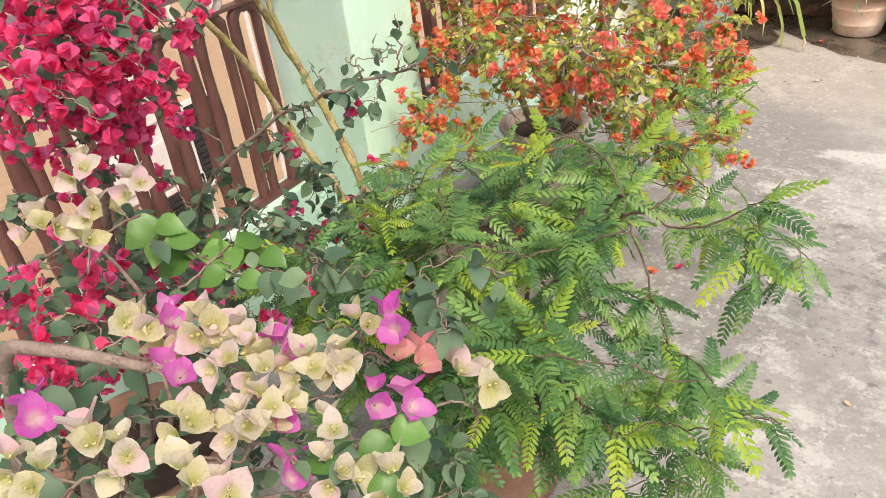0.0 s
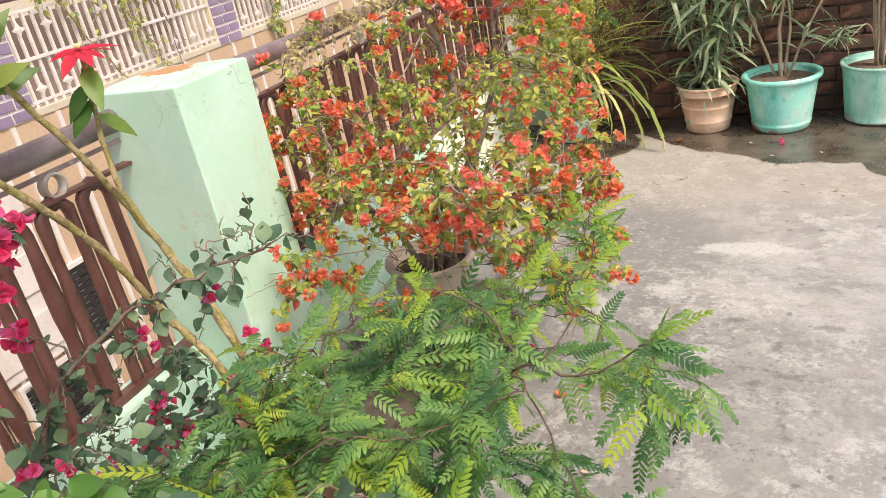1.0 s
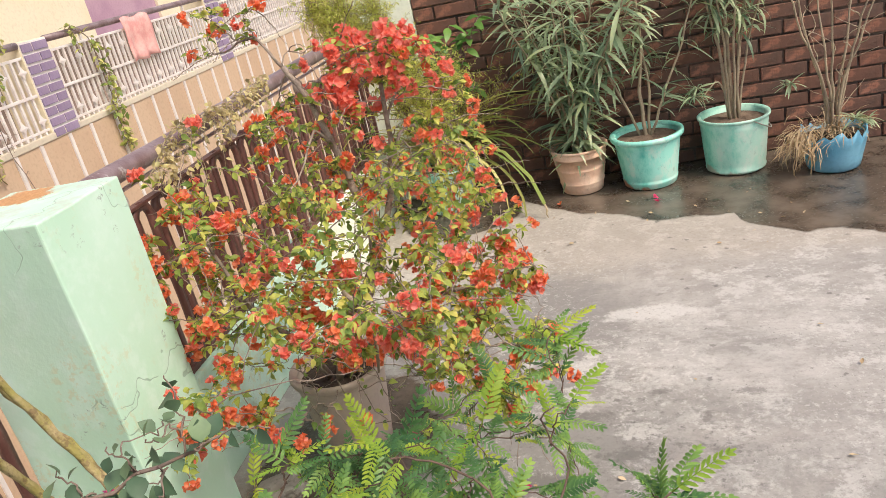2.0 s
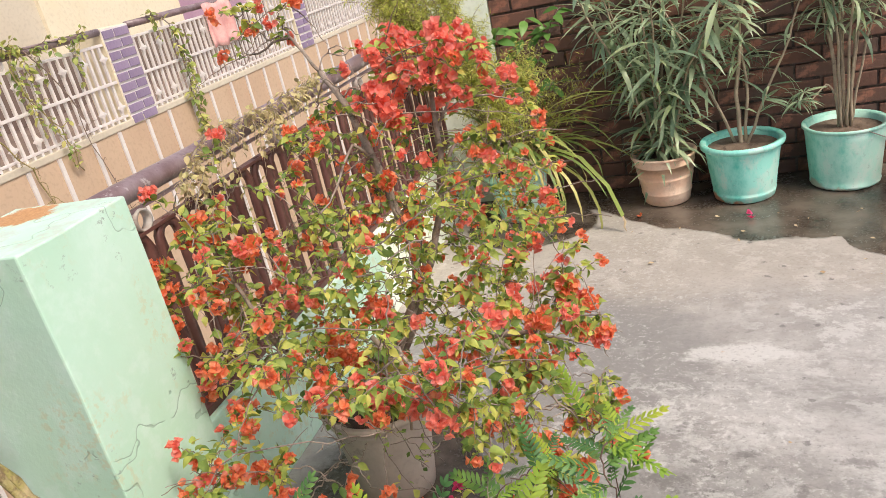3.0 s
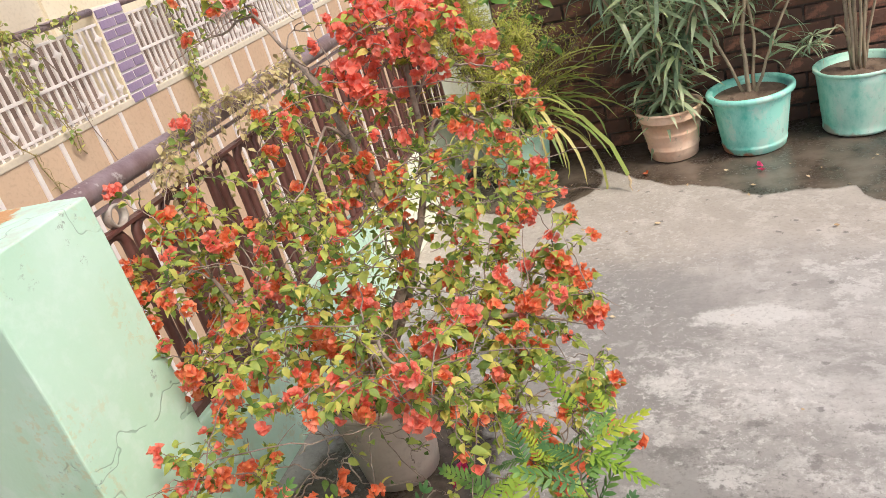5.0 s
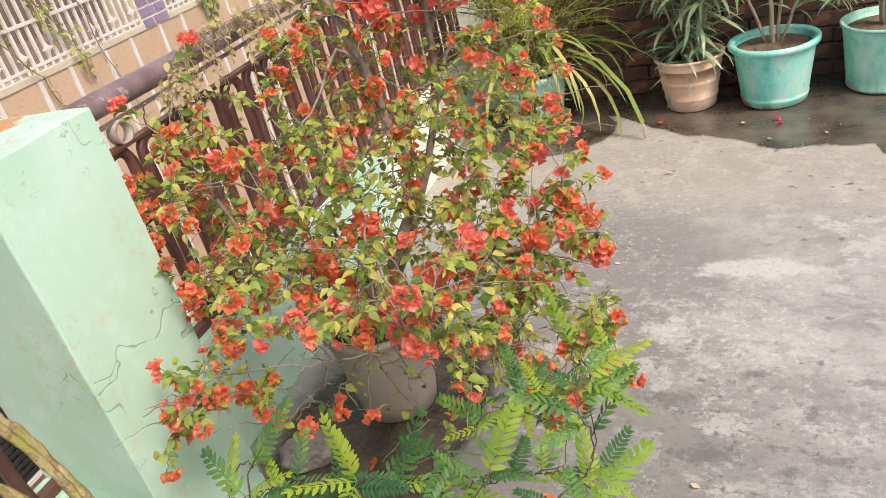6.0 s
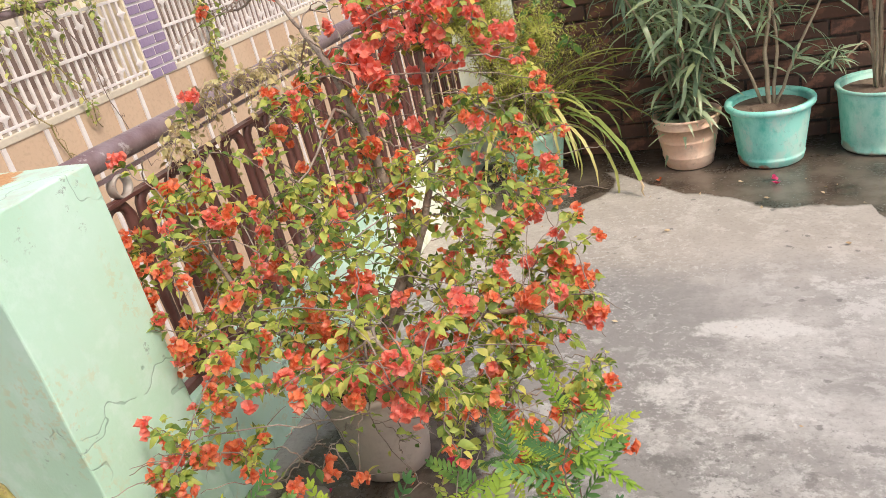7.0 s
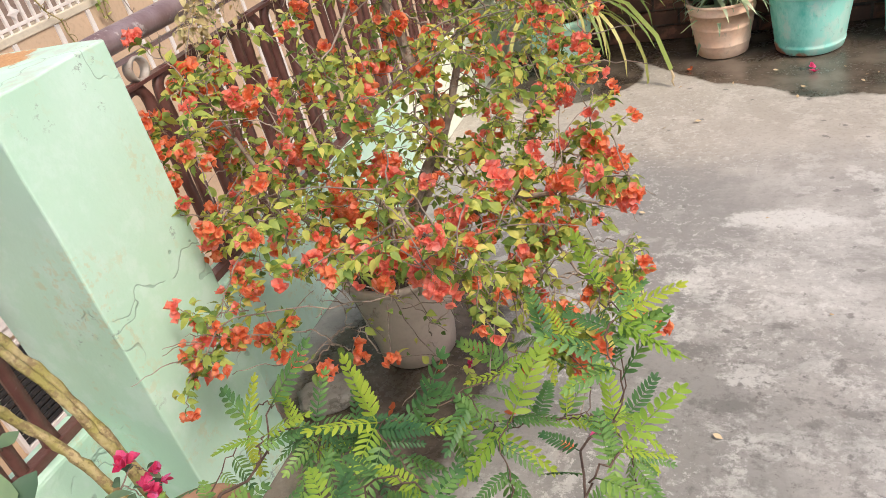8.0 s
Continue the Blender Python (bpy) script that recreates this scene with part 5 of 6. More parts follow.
    # broad fresh leaves and dull ones below
    fresh = []
    for c in ((0.553, -1.158, 0.814), (0.527, -1.181, 0.807), (0.578, -1.181, 0.797), (0.574, -1.142, 0.794), (0.497, -1.200, 0.832), (0.478, -1.209, 0.839), (0.897, -1.319, 0.820), (0.894, -1.351, 0.820)):
        q = loc(*c)
        run = sk.reach(q, 0.0012, 0.05, 0.5, 4)
        for k in range(3):
            fresh.append(aim(q + Vector((rng.gauss(0, 0.008), rng.gauss(0, 0.008), rng.gauss(0, 0.006))), (math.cos(k * 2.1 + c[0] * 40), math.sin(k * 2.1 + c[0] * 40), 0.0), (0.45, -0.45, 1), rng.uniform(0.75, 1.15) * (0.75 if c[0] > 0.75 else 1.0)))
    scatter(bush, "leaf", "leaves", [leaf(0.044, 0.036, (0.16, 0.78, 1.0, 0.97, 0.8, 0.45, 0.04), 0.4, 0.35, 0.25 * i, 0.12, i) for i in range(3)], fresh, LEAF_FRESH, 300, "broad fresh green leaf")
    dull = []
    for i in range(190):
        q = loc(rng.uniform(0.38, 0.92), rng.uniform(-1.48, -1.12), rng.uniform(0.55, 0.86))
        run = sk.reach(q, 0.001, 0.05, 0.5, 4)
        dull += leaves_on(rng, run, 0.02, 1.0, 0.3)
    scatter(bush, "leaf", "leaves", [leaf(0.028, 0.021, OVATE, 0.35, 0.35, 0.3 * (i - 1), 0.2, i) for i in range(4)], dull, LEAF_GREY, 300)
    grown(sk, bush, BARK, "grey woody branches")


def red_bougainvillea():
    at = Vector((0.12, -1.15, 0.0))
    rng = random.Random(37)
    bush = thing("potted_bougainvillea", at, "crimson bougainvillea with grey-green leaves against the railing", "potted plant")
    pot(bush, CLAY, 0.11, 0.15, 0.28, 0.014, seed=13)
    soil(bush, 0.137, 0.245, 14)
    sk = Skeleton(12)

    def loc(x, y, z):
        return Vector((x, y, z)) - at
    sk.limb([(0, 0, 0.24), loc(0.152, -1.116, 0.463), loc(0.195, -1.104, 0.711), loc(0.277, -1.091, 0.909), loc(0.358, -1.135, 1.037)], 0.012, 0.005, 7, kink=0.003)
    shoot = sk.limb([(0.02, 0.02, 0.24), loc(0.143, -0.997, 0.466), loc(0.165, -0.904, 0.666), loc(0.296, -0.849, 0.786), loc(0.416, -0.812, 0.845), loc(0.535, -0.789, 0.885), loc(0.585, -0.785, 0.904)], 0.006, 0.0012, 6, kink=0.004)
    sk.limb([(-0.02, 0, 0.24), loc(0.112, -0.945, 0.387), loc(0.173, -0.778, 0.47), loc(0.213, -0.62, 0.473)], 0.008, 0.003, 6, kink=0.004)
    high = [(0.301, -1.084, 0.904), (0.306, -1.087, 1.002), (0.394, -1.164, 1.041), (0.357, -1.164, 1.016), (0.328, -1.135, 1.057), (0.267, -1.062, 0.94), (0.249, -0.994, 1.011), (0.319, -1.016, 1.06), (0.417, -1.216, 1.055), (0.297, -1.162, 0.957)]
    low = [(0.194, -0.5, 0.466), (0.193, -0.739, 0.481), (0.194, -0.68, 0.512), (0.254, -0.952, 0.585), (0.293, -1.053, 0.622), (0.353, -1.124, 0.64), (0.214, -0.6, 0.494), (0.501, -1.329, 0.803), (0.463, -1.274, 0.815), (0.542, -1.385, 0.792), (0.494, -1.108, 0.759), (0.09, -1.195, 0.61), (0.244, -1.213, 0.609), (0.164, -1.103, 0.612), (0.263, -1.251, 0.618), (0.344, -1.286, 0.756), (0.285, -1.216, 0.758)]
    single = [(0.197, -0.918, 0.814), (0.296, -0.808, 0.747), (0.436, -0.771, 0.826)]
    flowers, leaves = [], leaves_on(rng, shoot, 0.011, 1.1, 0.35)
    for places, n, s in ((high, 230, 0.042), (low, 112, 0.036), (single, 5, 0.008)):
        for i in range(n):
            p = loc(*places[i % len(places)]) + Vector([rng.gauss(0, s) for _ in range(3)])
            run = sk.reach(p, 0.001, 0.05, 0.4, 4, 0.002)
            d = (run[-1] - run[-3]).normalized()
            flowers.append(aim(p, d + Vector((0.5, -0.3, 0.3)), (rng.random(), rng.random(), 1), rng.uniform(0.8, 1.2), rng.uniform(0, 6)))
            leaves += leaves_on(rng, run, 0.022, 1.0, 0.2)
    for i in range(150):
        t = rng.random()
        q = loc(0.05 + 0.33 * rng.random(), -1.08 + 0.45 * t, 0.4 + 0.3 * rng.random() - 0.04 * t)
        leaves += leaves_on(rng, sk.reach(q, 0.001, 0.05, 0.4, 4), 0.016, 1.2, 0.2)
    for i in range(60):
        q = loc(rng.uniform(0.05, 0.42), rng.uniform(-1.32, -1.0), rng.uniform(0.55, 0.82))
        leaves += leaves_on(rng, sk.reach(q, 0.001, 0.05, 0.4, 4), 0.02, 1.1, 0.2)
    for i in range(30):
        t = rng.random()
        q = loc(0.15 + 0.42 * t, -0.98 + 0.22 * t, 0.55 + 0.38 * t) + Vector([rng.gauss(0, 0.045) for _ in range(3)])
        leaves += leaves_on(rng, sk.reach(q, 0.001, 0.05, 0.4, 4), 0.026, 1.1, 0.2)
    grown(sk, bush, BARK, "thin thorny branches")
    scatter(bush, "flower", "flowers", [cluster(70 + i, 4, 3, 0.0155, 0.014, 0.0105, 0.8) for i in range(5)], flowers, BRACT_RED, 380)
    scatter(bush, "leaf", "leaves", [leaf(0.0225, 0.018, OVATE, 0.3, 0.25, 0.2 * (i - 1), 0.1, i) for i in range(4)], leaves, LEAF_GREY, 300)


def poinsettia():
    at = Vector((0.13, -0.42, 0.0))
    rng = random.Random(41)
    plant = thing("potted_poinsettia", at, "tall poinsettia, thick olive stems, clay pot by the pillar", "potted plant")
    pot(plant, CLAY, 0.08, 0.105, 0.26, 0.012, seed=15)
    soil(plant, 0.095, 0.23, 16)

    def loc(x, y, z):
        return Vector((x, y, z)) - at
    sk = Skeleton(15)
    sk.limb([loc(0.15, -0.42, 0.2), loc(0.089, -0.42, 0.467), loc(0.039, -0.412, 0.575), loc(-0.003, -0.414, 0.658), loc(-0.047, -0.443, 0.798), loc(-0.042, -0.521, 0.956), loc(-0.038, -0.607, 1.1)], 0.0088, 0.0055, 9, kink=0.0022, knots=0.22)
    sk.limb([loc(0.155, -0.43, 0.2), loc(0.099, -0.43, 0.456), loc(0.058, -0.427, 0.557), loc(0.008, -0.44, 0.697), loc(-0.016, -0.472, 0.849), loc(-0.016, -0.468, 0.995), loc(-0.006, -0.459, 1.114)], 0.008, 0.004, 9, kink=0.0022, knots=0.22)
    sk.limb([loc(0.14, -0.44, 0.2), loc(0.031, -0.44, 0.423), loc(-0.01, -0.437, 0.47), loc(-0.057, -0.45, 0.55), loc(-0.058, -0.498, 0.668), loc(-0.049, -0.567, 0.796), loc(-0.044, -0.686, 0.955), loc(-0.049, -0.789, 1.089)], 0.0088, 0.006, 9, kink=0.0022, knots=0.22)
    grown(sk, plant, STEM_YELLOW, "thick olive-tan stems with leaf scars")
    c = loc(-0.006, -0.459, 1.124)
    rays = []
    for k in range(9):
        a = k * 0.7 + rng.uniform(-0.15, 0.15)
        rays.append(aim(c, (math.cos(a), math.sin(a), rng.uniform(-0.25, 0.3)), (0.2, -0.2, 1), rng.uniform(0.7, 1.1)))
    scatter(plant, "bract", "bracts", [leaf(0.078, 0.026, LANCE, 0.2, 0.3, 0.2, 0.1, i) for i in range(3)], rays, BRACT_SCARLET, 300, "scarlet pointed bract")
    buds = [Matrix.Translation(c + Vector((rng.gauss(0, 0.006), rng.gauss(0, 0.006), 0.006))) for _ in range(6)]
    scatter(plant, "bud", "buds", [lathe([(0.0005, 0), (0.004, 0.003), (0.004, 0.007), (0.0005, 0.009)], 7)], buds, STAMEN, 300)
    green = []
    for x, y, z in ((-0.007, -0.458, 1.095), (-0.008, -0.46, 1.075), (-0.011, -0.464, 1.035), (-0.008, -0.46, 1.065), (-0.006, -0.456, 1.104), (-0.014, -0.466, 1.005)):
        a = rng.uniform(0, 6.28)
        green.append(aim(loc(x, y, z), (math.cos(a), math.sin(a), -0.75), (0.4, -0.4, 0.6), rng.uniform(0.75, 1.05)))
    for k in range(11):
        a = k * 0.9
        green.append(aim(loc(-0.06, -0.62, 1.165 - 0.008 * k), (0.3 + math.cos(a), math.sin(a), 1.3 - 0.12 * k), (0.6, -0.5, 0.3), rng.uniform(0.9, 1.2)))
    scatter(plant, "leaf", "leaves", [leaf(0.1, 0.038, (0.08, 0.75, 1.0, 0.85, 0.45, 0.03), 0.3, 0.2, 0.1 * i, 0.08, i) for i in range(3)], green, LEAF_POINSETTIA, 300)


# ---- the row of pots by the brick wall ----
def oleander(at, stems, spread, height, leaves_per, material, r_base, r_top, h, rim, label, pot_label, seed, grooves=(), bark=BARK_PALE, low=0.35, tufts=(), long=0.15, trunks=()):
    rng = random.Random(seed)
    at = Vector(at)
    plant = thing("potted_oleander", at, label, "potted plant", "pots by the brick wall")
    pot(plant, material, r_base, r_top, h, rim, seed=seed, grooves=grooves, label=pot_label)
    part("soil", disc(r_top - 0.014, h - 0.032, 22, 0.014, seed + 1), SOIL_DRY, plant, "dry brown soil")
    sk = Skeleton(seed + 2)
    poses, runs = [], []
    for i in range(stems):
        a = 2 * math.pi * i / stems + rng.uniform(-0.4, 0.4)
        lean = spread * rng.uniform(0.4, 1.0)
        up = height * rng.uniform(0.8, 1.1)
        d = Vector((math.cos(a), math.sin(a) * 0.8 - 0.15, 0))
        run = sk.limb([d * 0.02 + Vector((0, 0, h - 0.05)), d * lean * 0.35 + Vector((0, 0, h + up * 0.4)), d * lean * 0.75 + Vector((0, 0, h + up * 0.75)), d * lean + Vector((0, 0, h + up))],
                      0.0085 if stems < 6 else 0.0065, 0.003, 6, kink=0.004)
        runs.append((run, low))
    for line, r0, bare in trunks:
        runs.append((sk.limb([Vector(p) for p in line], r0, r0 * 0.45, 8, kink=0.004), bare))
    for run, low in runs:
        for k in range(leaves_per):
            t = low + (1 - low) * (k + rng.random()) / leaves_per
            p = run[min(int(t * (len(run) - 1)), len(run) - 1)]
            b = rng.uniform(0, 6.28)
            droop = rng.uniform(-0.5, 0.8) if t < 0.88 else rng.uniform(0.2, 1.4)
            poses.append(aim(p, (math.cos(b), math.sin(b), droop), (0, 0, 1), rng.uniform(0.7, 1.2), rng.uniform(-0.4, 0.4)))
    for x, y, z, n in tufts:
        p = Vector((x, y, z)) - at
        sk.reach(p, 0.0022, 0.05, 0.5, 5, 0.003)
        for k in range(n):
            b = rng.uniform(0, 6.28)
            poses.append(aim(p, (math.cos(b), math.sin(b), rng.uniform(-0.5, 0.7)), (0, 0, 1), rng.uniform(0.45, 0.75), rng.uniform(-0.4, 0.4)))
    grown(sk, plant, bark, "pale woody stems")
    rng.shuffle(poses)
    scatter(plant, "leaf", "leaves", [leaf(long, long * 0.098, LANCE, 0.15 + 0.16 * i, 0.25, 0.15 * (i - 2), 0.05, i) for i in range(5)], poses, LEAF_OLEANDER, 300)
    return plant


def broken_bucket():
    """A cut-down blue bucket with a torn rim, bare stems and a mat of dry grass."""
    at = Vector((1.957, 2.17, 0.0))
    rng = random.Random(77)
    plant = thing("potted_shrub", at, "bare-stemmed shrub in a torn blue bucket with dry grass", "potted plant", "pots by the brick wall")
    seg, verts, faces = 36, [], []
    tops = [0.172 + 0.012 * math.sin(i * 0.5) + (rng.uniform(-0.03, 0.012) if i % 3 else 0.012) for i in range(seg)]
    rows = (0.0, 0.06, 0.25, 0.5, 0.75, 1.0)
    for inner in (0, 1):
        for k in rows:
            for i in range(seg):
                a = 2 * math.pi * i / seg
                r = (0.108 + 0.03 * k - 0.012 * (1 - min(k / 0.06, 1))) - inner * 0.006
                verts.append((r * math.cos(a), r * math.sin(a), 0.003 + inner * 0.006 * (1 - k) + tops[i] * k))
    R = len(rows)
    for j in range(R - 1):
        for i in range(seg):
            n = (i + 1) % seg
            a, b = j * seg + i, j * seg + n
            faces.append((a, b, b + seg, a + seg))
            c, d = (R + j) * seg + i, (R + j) * seg + n
            faces.append((d, c, c + seg, d + seg))
    for i in range(seg):
        n = (i + 1) % seg
        a, c = (R - 1) * seg, (2 * R - 1) * seg
        faces.append((a + i, a + n, c + n, c + i))
    faces.append(tuple(range(seg - 1, -1, -1)))
    part("bucket", (verts, faces), BLUE, plant, "faded blue plastic bucket, torn along the rim")
    soil(plant, 0.124, 0.15, 78)
    sk = Skeleton(79)
    for i in range(7):
        a = i * 0.9
        d = Vector((math.cos(a), math.sin(a) * 0.7, 0))
        sk.limb([d * 0.02 + Vector((0, 0, 0.14)), d * 0.04 + Vector((0, 0, 0.35)), d * 0.12 + Vector((0, 0, 0.6)), d * 0.2 + Vector((0, 0, 0.85 + 0.05 * (i % 3)))], 0.008, 0.003, 6, kink=0.006)
    for i in range(26):
        p, d, r, k = sk.nodes[rng.randrange(len(sk.nodes))]
        sk.limb([p, p + Vector((rng.gauss(0, 0.03), rng.gauss(0, 0.03), 0.05)), p + Vector((rng.gauss(0, 0.08), rng.gauss(0, 0.06), 0.13))], 0.003, 0.001, 4, False, 0.004)
    grown(sk, plant, BARK_PALE, "bare pale stems")
    straw = []
    for i in range(420):
        a, r = rng.uniform(0, 6.28), rng.uniform(0.02, 0.12)
        left = rng.random() < 0.6
        p = Vector((r * math.cos(a), r * math.sin(a), 0.16 + rng.uniform(0, 0.05)))
        if left:
            p = Vector((-0.13 + rng.gauss(0, 0.04), -0.07 + rng.gauss(0, 0.035), 0.17 + rng.gauss(0, 0.035)))
        straw.append(aim(p, (rng.gauss(-0.7 if left else 0, 0.8), rng.gauss(-0.4, 0.7), rng.gauss(-0.2 if left else 0.6, 0.5)), (0, 0, 1), rng.uniform(0.6, 1.3)))
    scatter(plant, "dry_blade", "dry_blades", [leaf(0.1, 0.0045, (0.6, 1, 0.8, 0.1), 0.3 + 0.3 * i, 0.2, 0.3 * i) for i in range(3)], straw, DRY, 300)
    tufts = []
    for x, y, z in ((1.78, 2.14, 0.42), (2.09, 2.13, 0.22), (2.02, 2.08, 0.24)):
        for k in range(22):
            b = rng.uniform(0, 6.28)
            tufts.append(aim(Vector((x, y, z)) - at, (math.cos(b), math.sin(b), rng.uniform(-0.4, 0.8)), (0, 0, 1), rng.uniform(0.6, 1.1)))
    scatter(plant, "leaf", "leaves", [leaf(0.085, 0.011, LANCE, 0.25, 0.2, 0.1 * i) for i in range(3)], tufts, LEAF_OLEANDER, 300)


def strap_plant():
    """Arching strap leaves and wiry green growth over a teal tub."""
    at = Vector((0.16, 2.26, 0.0))
    rng = random.Random(91)
    plant = thing("potted_strap_plant", at, "yellow-green strap-leaved plant, overgrown, in a teal tub", "potted plant", "pots by the brick wall")
    pot(plant, TEAL_PALE, 0.11, 0.15, 0.25, 0.014, seed=92, label="faded, patchy teal-painted plastic tub")
    soil(plant, 0.138, 0.22, 93)
    straps = []
    for i in range(84):
        a = rng.uniform(0, 6.28)
        r = rng.uniform(0, 0.1)
        up = rng.uniform(0.9, 2.6)
        if i % 9 == 0:
            a, up = rng.gauss(-0.35, 0.45), rng.uniform(0.5, 1.3)
        straps.append(aim((r * math.cos(a), r * math.sin(a), 0.22 + rng.uniform(0, 0.12)), (math.cos(a), math.sin(a), up), (0, 0, 1), rng.uniform(0.5, 1.15)))
    shape = [leaf(0.6, 0.021, (0.5, 0.9, 1, 1, 0.95, 0.85, 0.7, 0.5, 0.05), 0.7 + 0.22 * i, 0.35, 0.4 * (i - 1)) for i in range(4)]
    scatter(plant, "strap_leaf", "strap_leaves", shape, straps, LEAF_STRAP, 300)
    dead = []
    for i in range(150):
        a, r = rng.uniform(0, 6.28), rng.uniform(0.02, 0.14)
        dead.append(aim((r * math.cos(a), r * math.sin(a), rng.uniform(0.22, 0.45)), (math.cos(a) + rng.gauss(0, 0.5), math.sin(a) + rng.gauss(0, 0.5), rng.uniform(-0.4, 2.0)), (0, 0, 1), rng.uniform(0.5, 1.2), rng.uniform(-1, 1)))
    scatter(plant, "dry_blade", "dry_blades", [leaf(0.26, 0.006, (0.6, 1, 1, 0.9, 0.7, 0.4, 0.1), 0.4 + 0.6 * i, 0.3, 0.8 * (i - 1), 0.2, i) for i in range(4)], dead, DRY, 300, "withered tan strap leaf")
    sk = Skeleton(94)
    for i in range(9):
        a = i * 0.7
        sk.limb([(0.03 * math.cos(a), 0.03 * math.sin(a), 0.2), (0.08 * math.cos(a), 0.08 * math.sin(a), 0.45), (0.15 * math.cos(a), 0.15 * math.sin(a), 0.52), (0.24 * math.cos(a), 0.24 * math.sin(a), 0.6 + 0.06 * (i % 3))], 0.005, 0.0015, 5, kink=0.005)
    for i in range(6):
        sk.limb([(-0.03, 0.02, 0.2), (-0.12, -0.02, 0.5), (-0.24, -0.04 + 0.03 * i, 0.75), (-0.34 - 0.03 * i, 0.05 * (i % 3) - 0.05, 0.9 + 0.04 * (i % 2))], 0.004, 0.0012, 5, kink=0.006)
    for i in range(9):
        x = 0.14 + 0.035 * i
        sk.limb([(0.03, -0.02, 0.2), (x * 0.35, -0.05, 0.42), (x * 0.7, -0.04 + 0.02 * (i % 4), 0.52), (x, 0.03 * (i % 3) - 0.05, 0.46 + 0.06 * (i % 4))], 0.004, 0.0012, 5, kink=0.006)
    wisps, plume = [], []
    for x, y, z in ((-0.15, 1.99, 1.02), (-0.02, 2.03, 0.95), (0.1, 2.0, 0.84), (0.17, 1.96, 0.7), (0.25, 1.94, 0.56), (0.33, 2.03, 0.7), (0.02, 2.08, 1.06), (-0.08, 1.95, 0.9), (-0.21, 2.02, 1.07), (-0.1, 2.0, 1.1), (-0.16, 1.93, 0.96), (0.06, 1.96, 0.93), (0.12, 1.95, 0.74), (-0.24, 2.06, 1.12)):
        q = Vector((x, y, z)) - at
        plume += sk.limb([(0.02, -0.02, 0.22), q * 0.4 + Vector((0, 0, 0.25)), q * 0.8 + Vector((0, 0, 0.1)), q], 0.004, 0.0012, 5, kink=0.006)[6:]
    for i in range(1000):
        p = plume[rng.randrange(len(plume))]
        q = p + Vector((rng.gauss(0, 0.06), rng.gauss(-0.03, 0.07), rng.gauss(0.05, 0.07)))
        run = sk.limb([p, (p + q) / 2 + Vector((0, 0, 0.015)), q], 0.0011, 0.0006, 4, False, 0.003)
        wisps += leaves_on(rng, run, 0.0038, 1.0, 0.1)
    for i in range(520):
        p, d, r, k = sk.nodes[rng.randrange(len(sk.nodes))]
        if p.z < 0.3:
            continue
        q = p + Vector((rng.gauss(0, 0.08), rng.gauss(0, 0.08), rng.gauss(0.03, 0.06)))
        run = sk.limb([p, (p + q) / 2 + Vector((0, 0, 0.015)), q], 0.0012, 0.0006, 4, False, 0.003)
        wisps += leaves_on(rng, run, 0.006, 1.0, 0.1)
    # broad-leaved shoots leaning on the bricks
    broad = []
    for x, y, z in ((0.3, 2.36, 0.9), (0.38, 2.38, 0.84), (0.24, 2.3, 0.8), (0.46, 2.36, 0.92), (0.34, 2.32, 0.72), (0.2, 2.2, 0.9), (0.4, 2.3, 0.6)):
        q = Vector((x, y, z)) - at
        run = sk.limb([(0.04, 0.03, 0.22), q * 0.5 + Vector((0, 0, 0.18)), q * 0.85 + Vector((0, 0, 0.08)), q], 0.004, 0.0015, 5, kink=0.006)[5:]
        for k in range(9):
            c, a = run[rng.randrange(len(run))], rng.uniform(0, 6.28)
            broad.append(aim(c, (math.cos(a), math.sin(a) - 0.5, rng.uniform(-0.5, 0.5)), (rng.gauss(0, 0.3), -0.5, 1), rng.uniform(0.6, 1.25), rng.uniform(-0.5, 0.5)))
    grown(sk, plant, BARK, "tangle of thin stems")
    scatter(plant, "broad_leaf", "broad_leaves", [leaf(0.085, 0.034, OVATE, 0.4, 0.25, 0.3 * i, 0.1, i) for i in range(3)], broad, LEAF_FRESH, 300, "broad soft green leaf")
    # one old blade lies out over the floor and ends in a withered curl
    blade = strip([Vector(v) for v in ((0.05, -0.05, 0.24), (0.2, -0.12, 0.36), (0.34, -0.2, 0.32), (0.45, -0.26, 0.2), (0.5, -0.29, 0.07))], ([Vector((0.006, 0.011, 0.0))] * 5, [Vector((0.0, 0.0, 0.003))] * 5))
    part("strap_leaf", blade, LEAF_STRAP, plant)
    part("withered_tip", tube([Vector((0.5, -0.29, 0.07)), Vector((0.508, -0.296, 0.045)), Vector((0.502, -0.3, 0.025)), Vector((0.51, -0.305, 0.006))], [0.004, 0.006, 0.004, 0.0015], 6), DRY, plant, "withered tan leaf tip")
    scatter(plant, "leaf", "leaves", [leaf(0.024, 0.0036, LANCE, 0.2, 0.2, 0.2 * i) for i in range(3)], wisps, LEAF_WISP, 300)


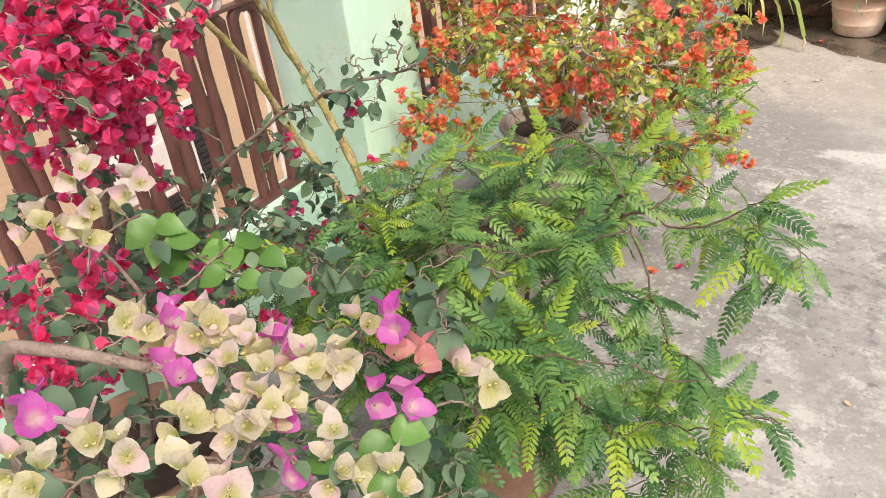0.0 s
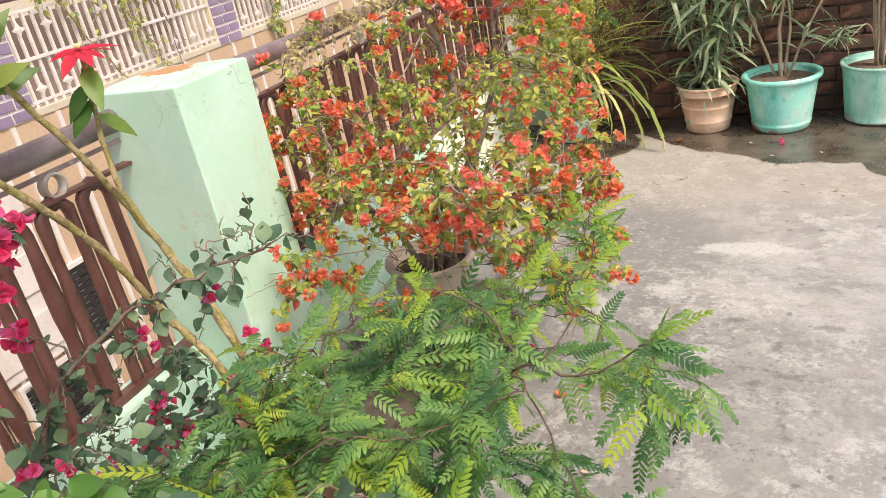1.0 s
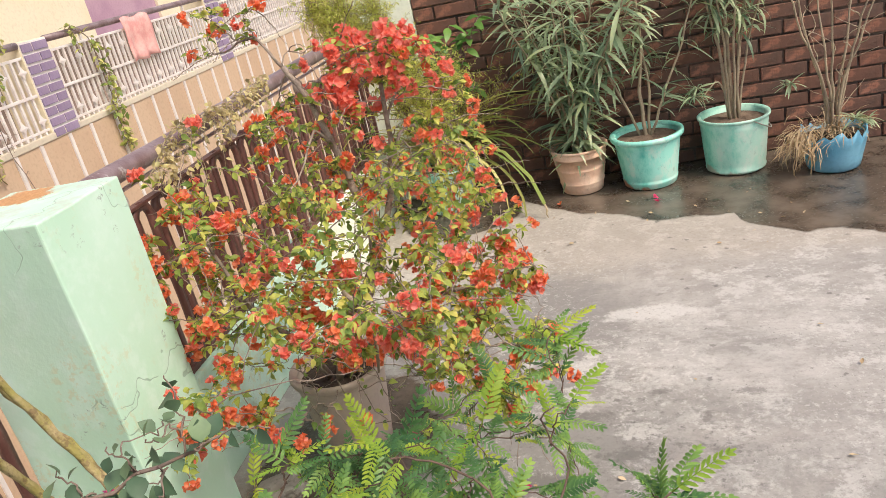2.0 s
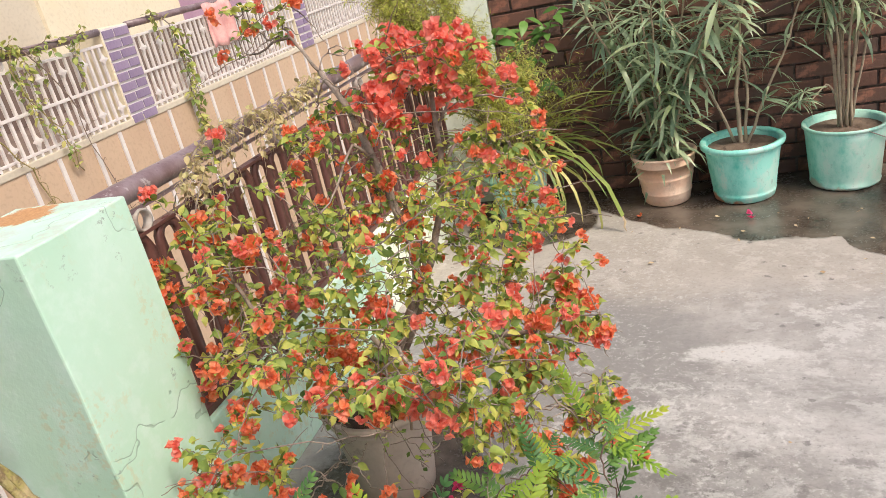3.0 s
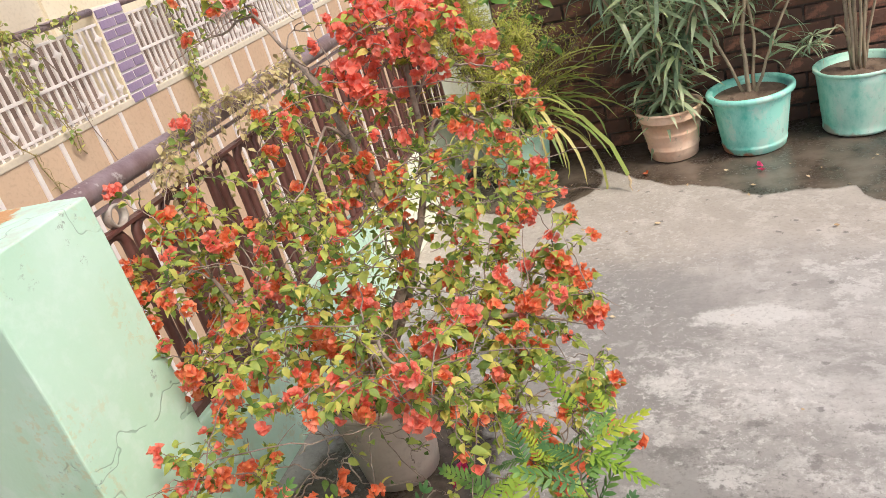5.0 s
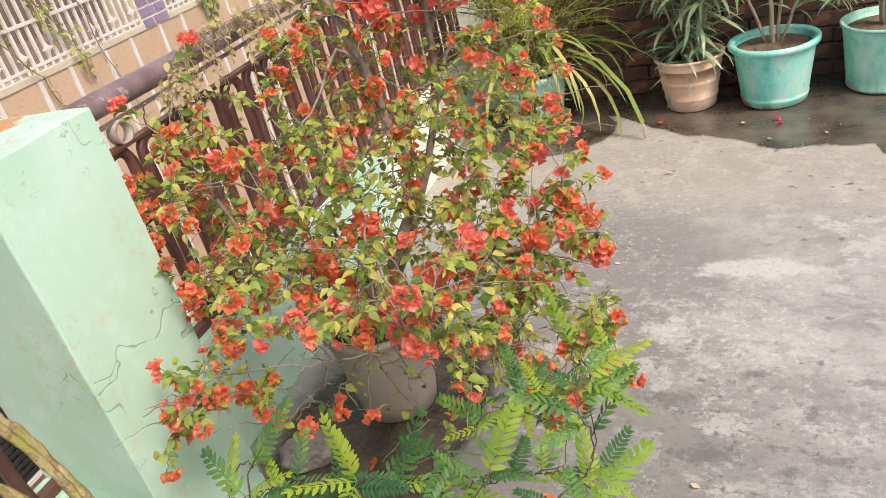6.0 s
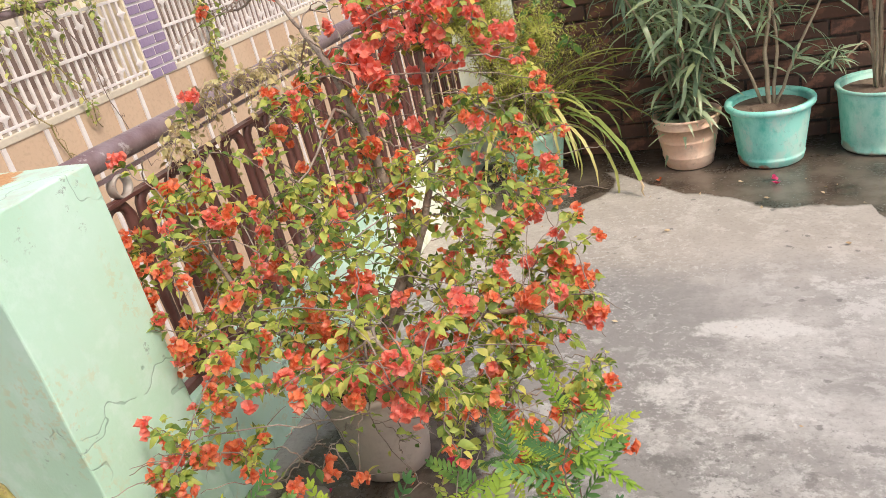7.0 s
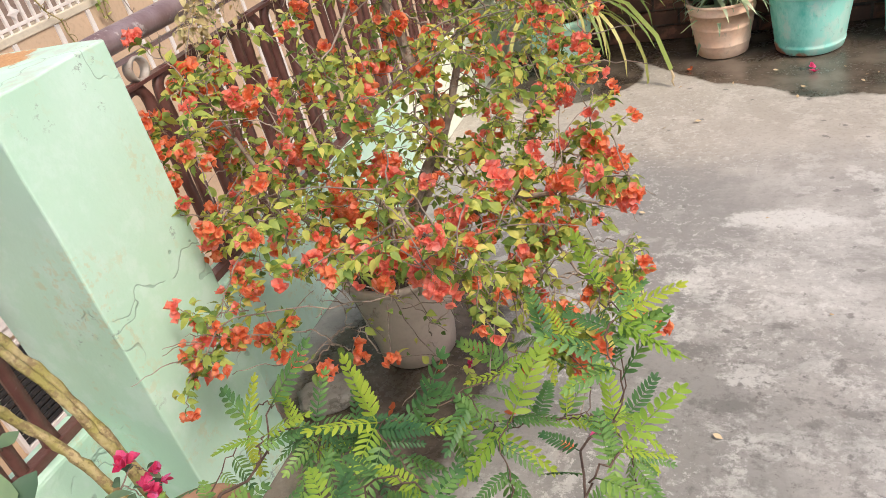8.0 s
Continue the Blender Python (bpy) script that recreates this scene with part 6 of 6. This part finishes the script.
orange_bougainvillea()
feathery_shrub()
cream_bougainvillea()
red_bougainvillea()
poinsettia()
strap_plant()
oleander((0.832, 2.295, 0), 13, 0.4, 0.74, 50, TERRA, 0.098, 0.136, 0.235, 0.006, "bushy oleander with drooping grey-green leaves in a terracotta pot", "dusty ribbed terracotta pot", 51, (0.25, 0.55, 0.82), low=0.05, long=0.2)
oleander((1.16, 2.275, 0), 0, 0.2, 0.85, 46, TEAL, 0.125, 0.16, 0.262, 0.0125, "tall sparse oleander in a patchy teal tub", "patchy teal plastic tub with a thick rim", 52, (0.13,), low=0.4,
         trunks=((((0.0, 0.0, 0.2), (-0.01, 0.0, 0.45), (0.015, 0.01, 0.75), (0.0, 0.0, 1.15)), 0.0105, 0.45), (((0.01, 0.01, 0.2), (0.03, 0.01, 0.45), (0.02, 0.02, 0.75), (0.08, 0.03, 1.1)), 0.0078, 0.5),
                 (((0.02, 0.0, 0.22), (0.09, -0.02, 0.42), (0.19, -0.03, 0.66), (0.27, -0.02, 0.92)), 0.007, 0.25), (((-0.02, 0.02, 0.22), (-0.12, 0.0, 0.5), (-0.24, -0.02, 0.78), (-0.32, -0.03, 1.0)), 0.007, 0.35)))
oleander((1.565, 2.335, 0), 9, 0.24, 0.85, 34, TEAL_PALE, 0.135, 0.158, 0.27, 0.007, "many-stemmed oleander in a pale teal bucket", "pale teal painted bucket, scratched", 53, (0.06,), low=0.45, tufts=((1.38, 2.2, 0.41, 26), (1.4, 2.22, 0.44, 18)))
bucket = [o for o in scene.objects if o.name.startswith("pot") and o.parent and o.parent.get("label", "").startswith("many-stemmed")][0]
part("handle", tube([(0.165 * math.cos(a), 0.165 * math.sin(a) , 0.262 - 0.075 * math.sin((a + 1.2) / 2.4 * math.pi)) for a in [-1.2 + 0.2 * k for k in range(13)]], 0.0025, 5), RING, bucket, "thin wire handle")
broken_bucket()


# ---- litter on the floor ----
def litter():
    rng = random.Random(101)
    petal = [mesh_from("fallen_petal", joined(*blossom(random.Random(i), 3, 0.02, 0.016, 1.2)), BRACT_RED if i < 2 else BRACT_ORANGE) for i in range(4)]
    spots = [(0.35, 0.37), (0.50, 0.30), (0.20, 0.14), (0.08, 0.14), (0.70, 0.13), (0.06, 0.22), (0.49, 0.16), (0.64, 0.08), (0.35, 0.36), (0.35, 0.31), (0.27, 0.30), (0.72, 2.11), (1.17, 1.99), (1.16, 2.05)]
    for i, (x, y) in enumerate(spots):
        ob = new("fallen_petal", petal[i % 4])
        ob.matrix_basis = Matrix.Translation((x, y, 0.006)) @ Matrix.Rotation(rng.uniform(0, 6), 4, "Z") @ Matrix.Rotation(rng.uniform(0.9, 1.5), 4, "X")
        tagged(ob, "fallen bougainvillea bract on the cement floor", "petal", "fallen petals")
    dead = [mesh_from("dead_leaf", leaf(0.03, 0.016, OVATE, -0.3, 0.5, 0.6, 0.2, i), DRY) for i in range(3)]
    for i in range(46):
        x, y = (rng.uniform(0.2, 1.9), rng.uniform(1.6, 2.1)) if i < 26 else (rng.uniform(0.6, 1.9), rng.uniform(-0.3, 1.6))
        ob = new("dead_leaf", dead[i % 3])
        ob.matrix_basis = Matrix.Translation((x, y, 0.005)) @ Matrix.Rotation(rng.uniform(0, 6), 4, "Z") @ Matrix.Scale(rng.uniform(0.35, 0.8), 4)
        tagged(ob, "small dry leaf scrap on the cement floor", "leaf", "dry scraps")


def loose_stone():
    """A weathered lump of cement beside the pot."""
    bm = bmesh.new()
    bmesh.ops.create_icosphere(bm, subdivisions=3, radius=1.0)
    for v in bm.verts:
        p = v.co.copy()
        q = Vector([max(-0.78, min(0.78, k)) for k in p]) / 0.78
        q += p * noise.noise(p * 2.2) * 0.22 + p * noise.noise(p * 6.0) * 0.06
        v.co = (q.x * 0.072, q.y * 0.05, max(q.z, -0.8) * 0.026 + 0.021)
    bm.verts.index_update()
    geo = [tuple(v.co) for v in bm.verts], [tuple(v.index for v in f.verts) for f in bm.faces]
    bm.free()
    ob = new("loose_stone", mesh_from("loose_stone", geo, STONE))
    ob.matrix_basis = Matrix.Translation((0.02, 0.15, 0.0)) @ Matrix.Rotation(0.5, 4, "Z")
    tagged(ob, "flat grey lump of broken cement beside the pot", "stone")


litter()
loose_stone()


# ---- bricks of the end wall ----
def lay_bricks():
    wall, x0, x1, y, top = WALL_NORTH
    rng = random.Random(5)
    bl, bh, joint = 0.205, 0.06, 0.011
    shapes = [mesh_from("brick", box(0, bl, 0, 0.02, 0, bh, 0.004), BRICK, False) for _ in range(1)]
    half = mesh_from("brick", box(0, bl / 2 - joint / 2, 0, 0.02, 0, bh, 0.004), BRICK, False)
    rest = []
    count = 0
    for r in range(int(top / (bh + joint))):
        z = 0.004 + r * (bh + joint)
        x = x0 + 0.004
        if r % 2:
            ob = part("brick", half, BRICK, wall)
            ob.location = (x, y - rng.uniform(0.0, 0.005), z)
            x += bl / 2 + joint / 2
        while x + bl < x1:
            m = Matrix.Translation((x, y - rng.uniform(0.0, 0.006), z + rng.uniform(-0.002, 0.002))) @ Matrix.Rotation(rng.uniform(-0.012, 0.012), 4, "Y")
            if x < 3.0 and z < 1.2 and count < 290:
                ob = part("brick", shapes[0], BRICK, wall)
                ob.matrix_basis = m
                count += 1
            else:
                rest.append(placed(box(0, bl, 0, 0.02, 0, bh), m))
            x += bl + joint
    part("far_bricks", joined(*rest), BRICK, wall, smooth=False, kind="stuff")


lay_bricks()
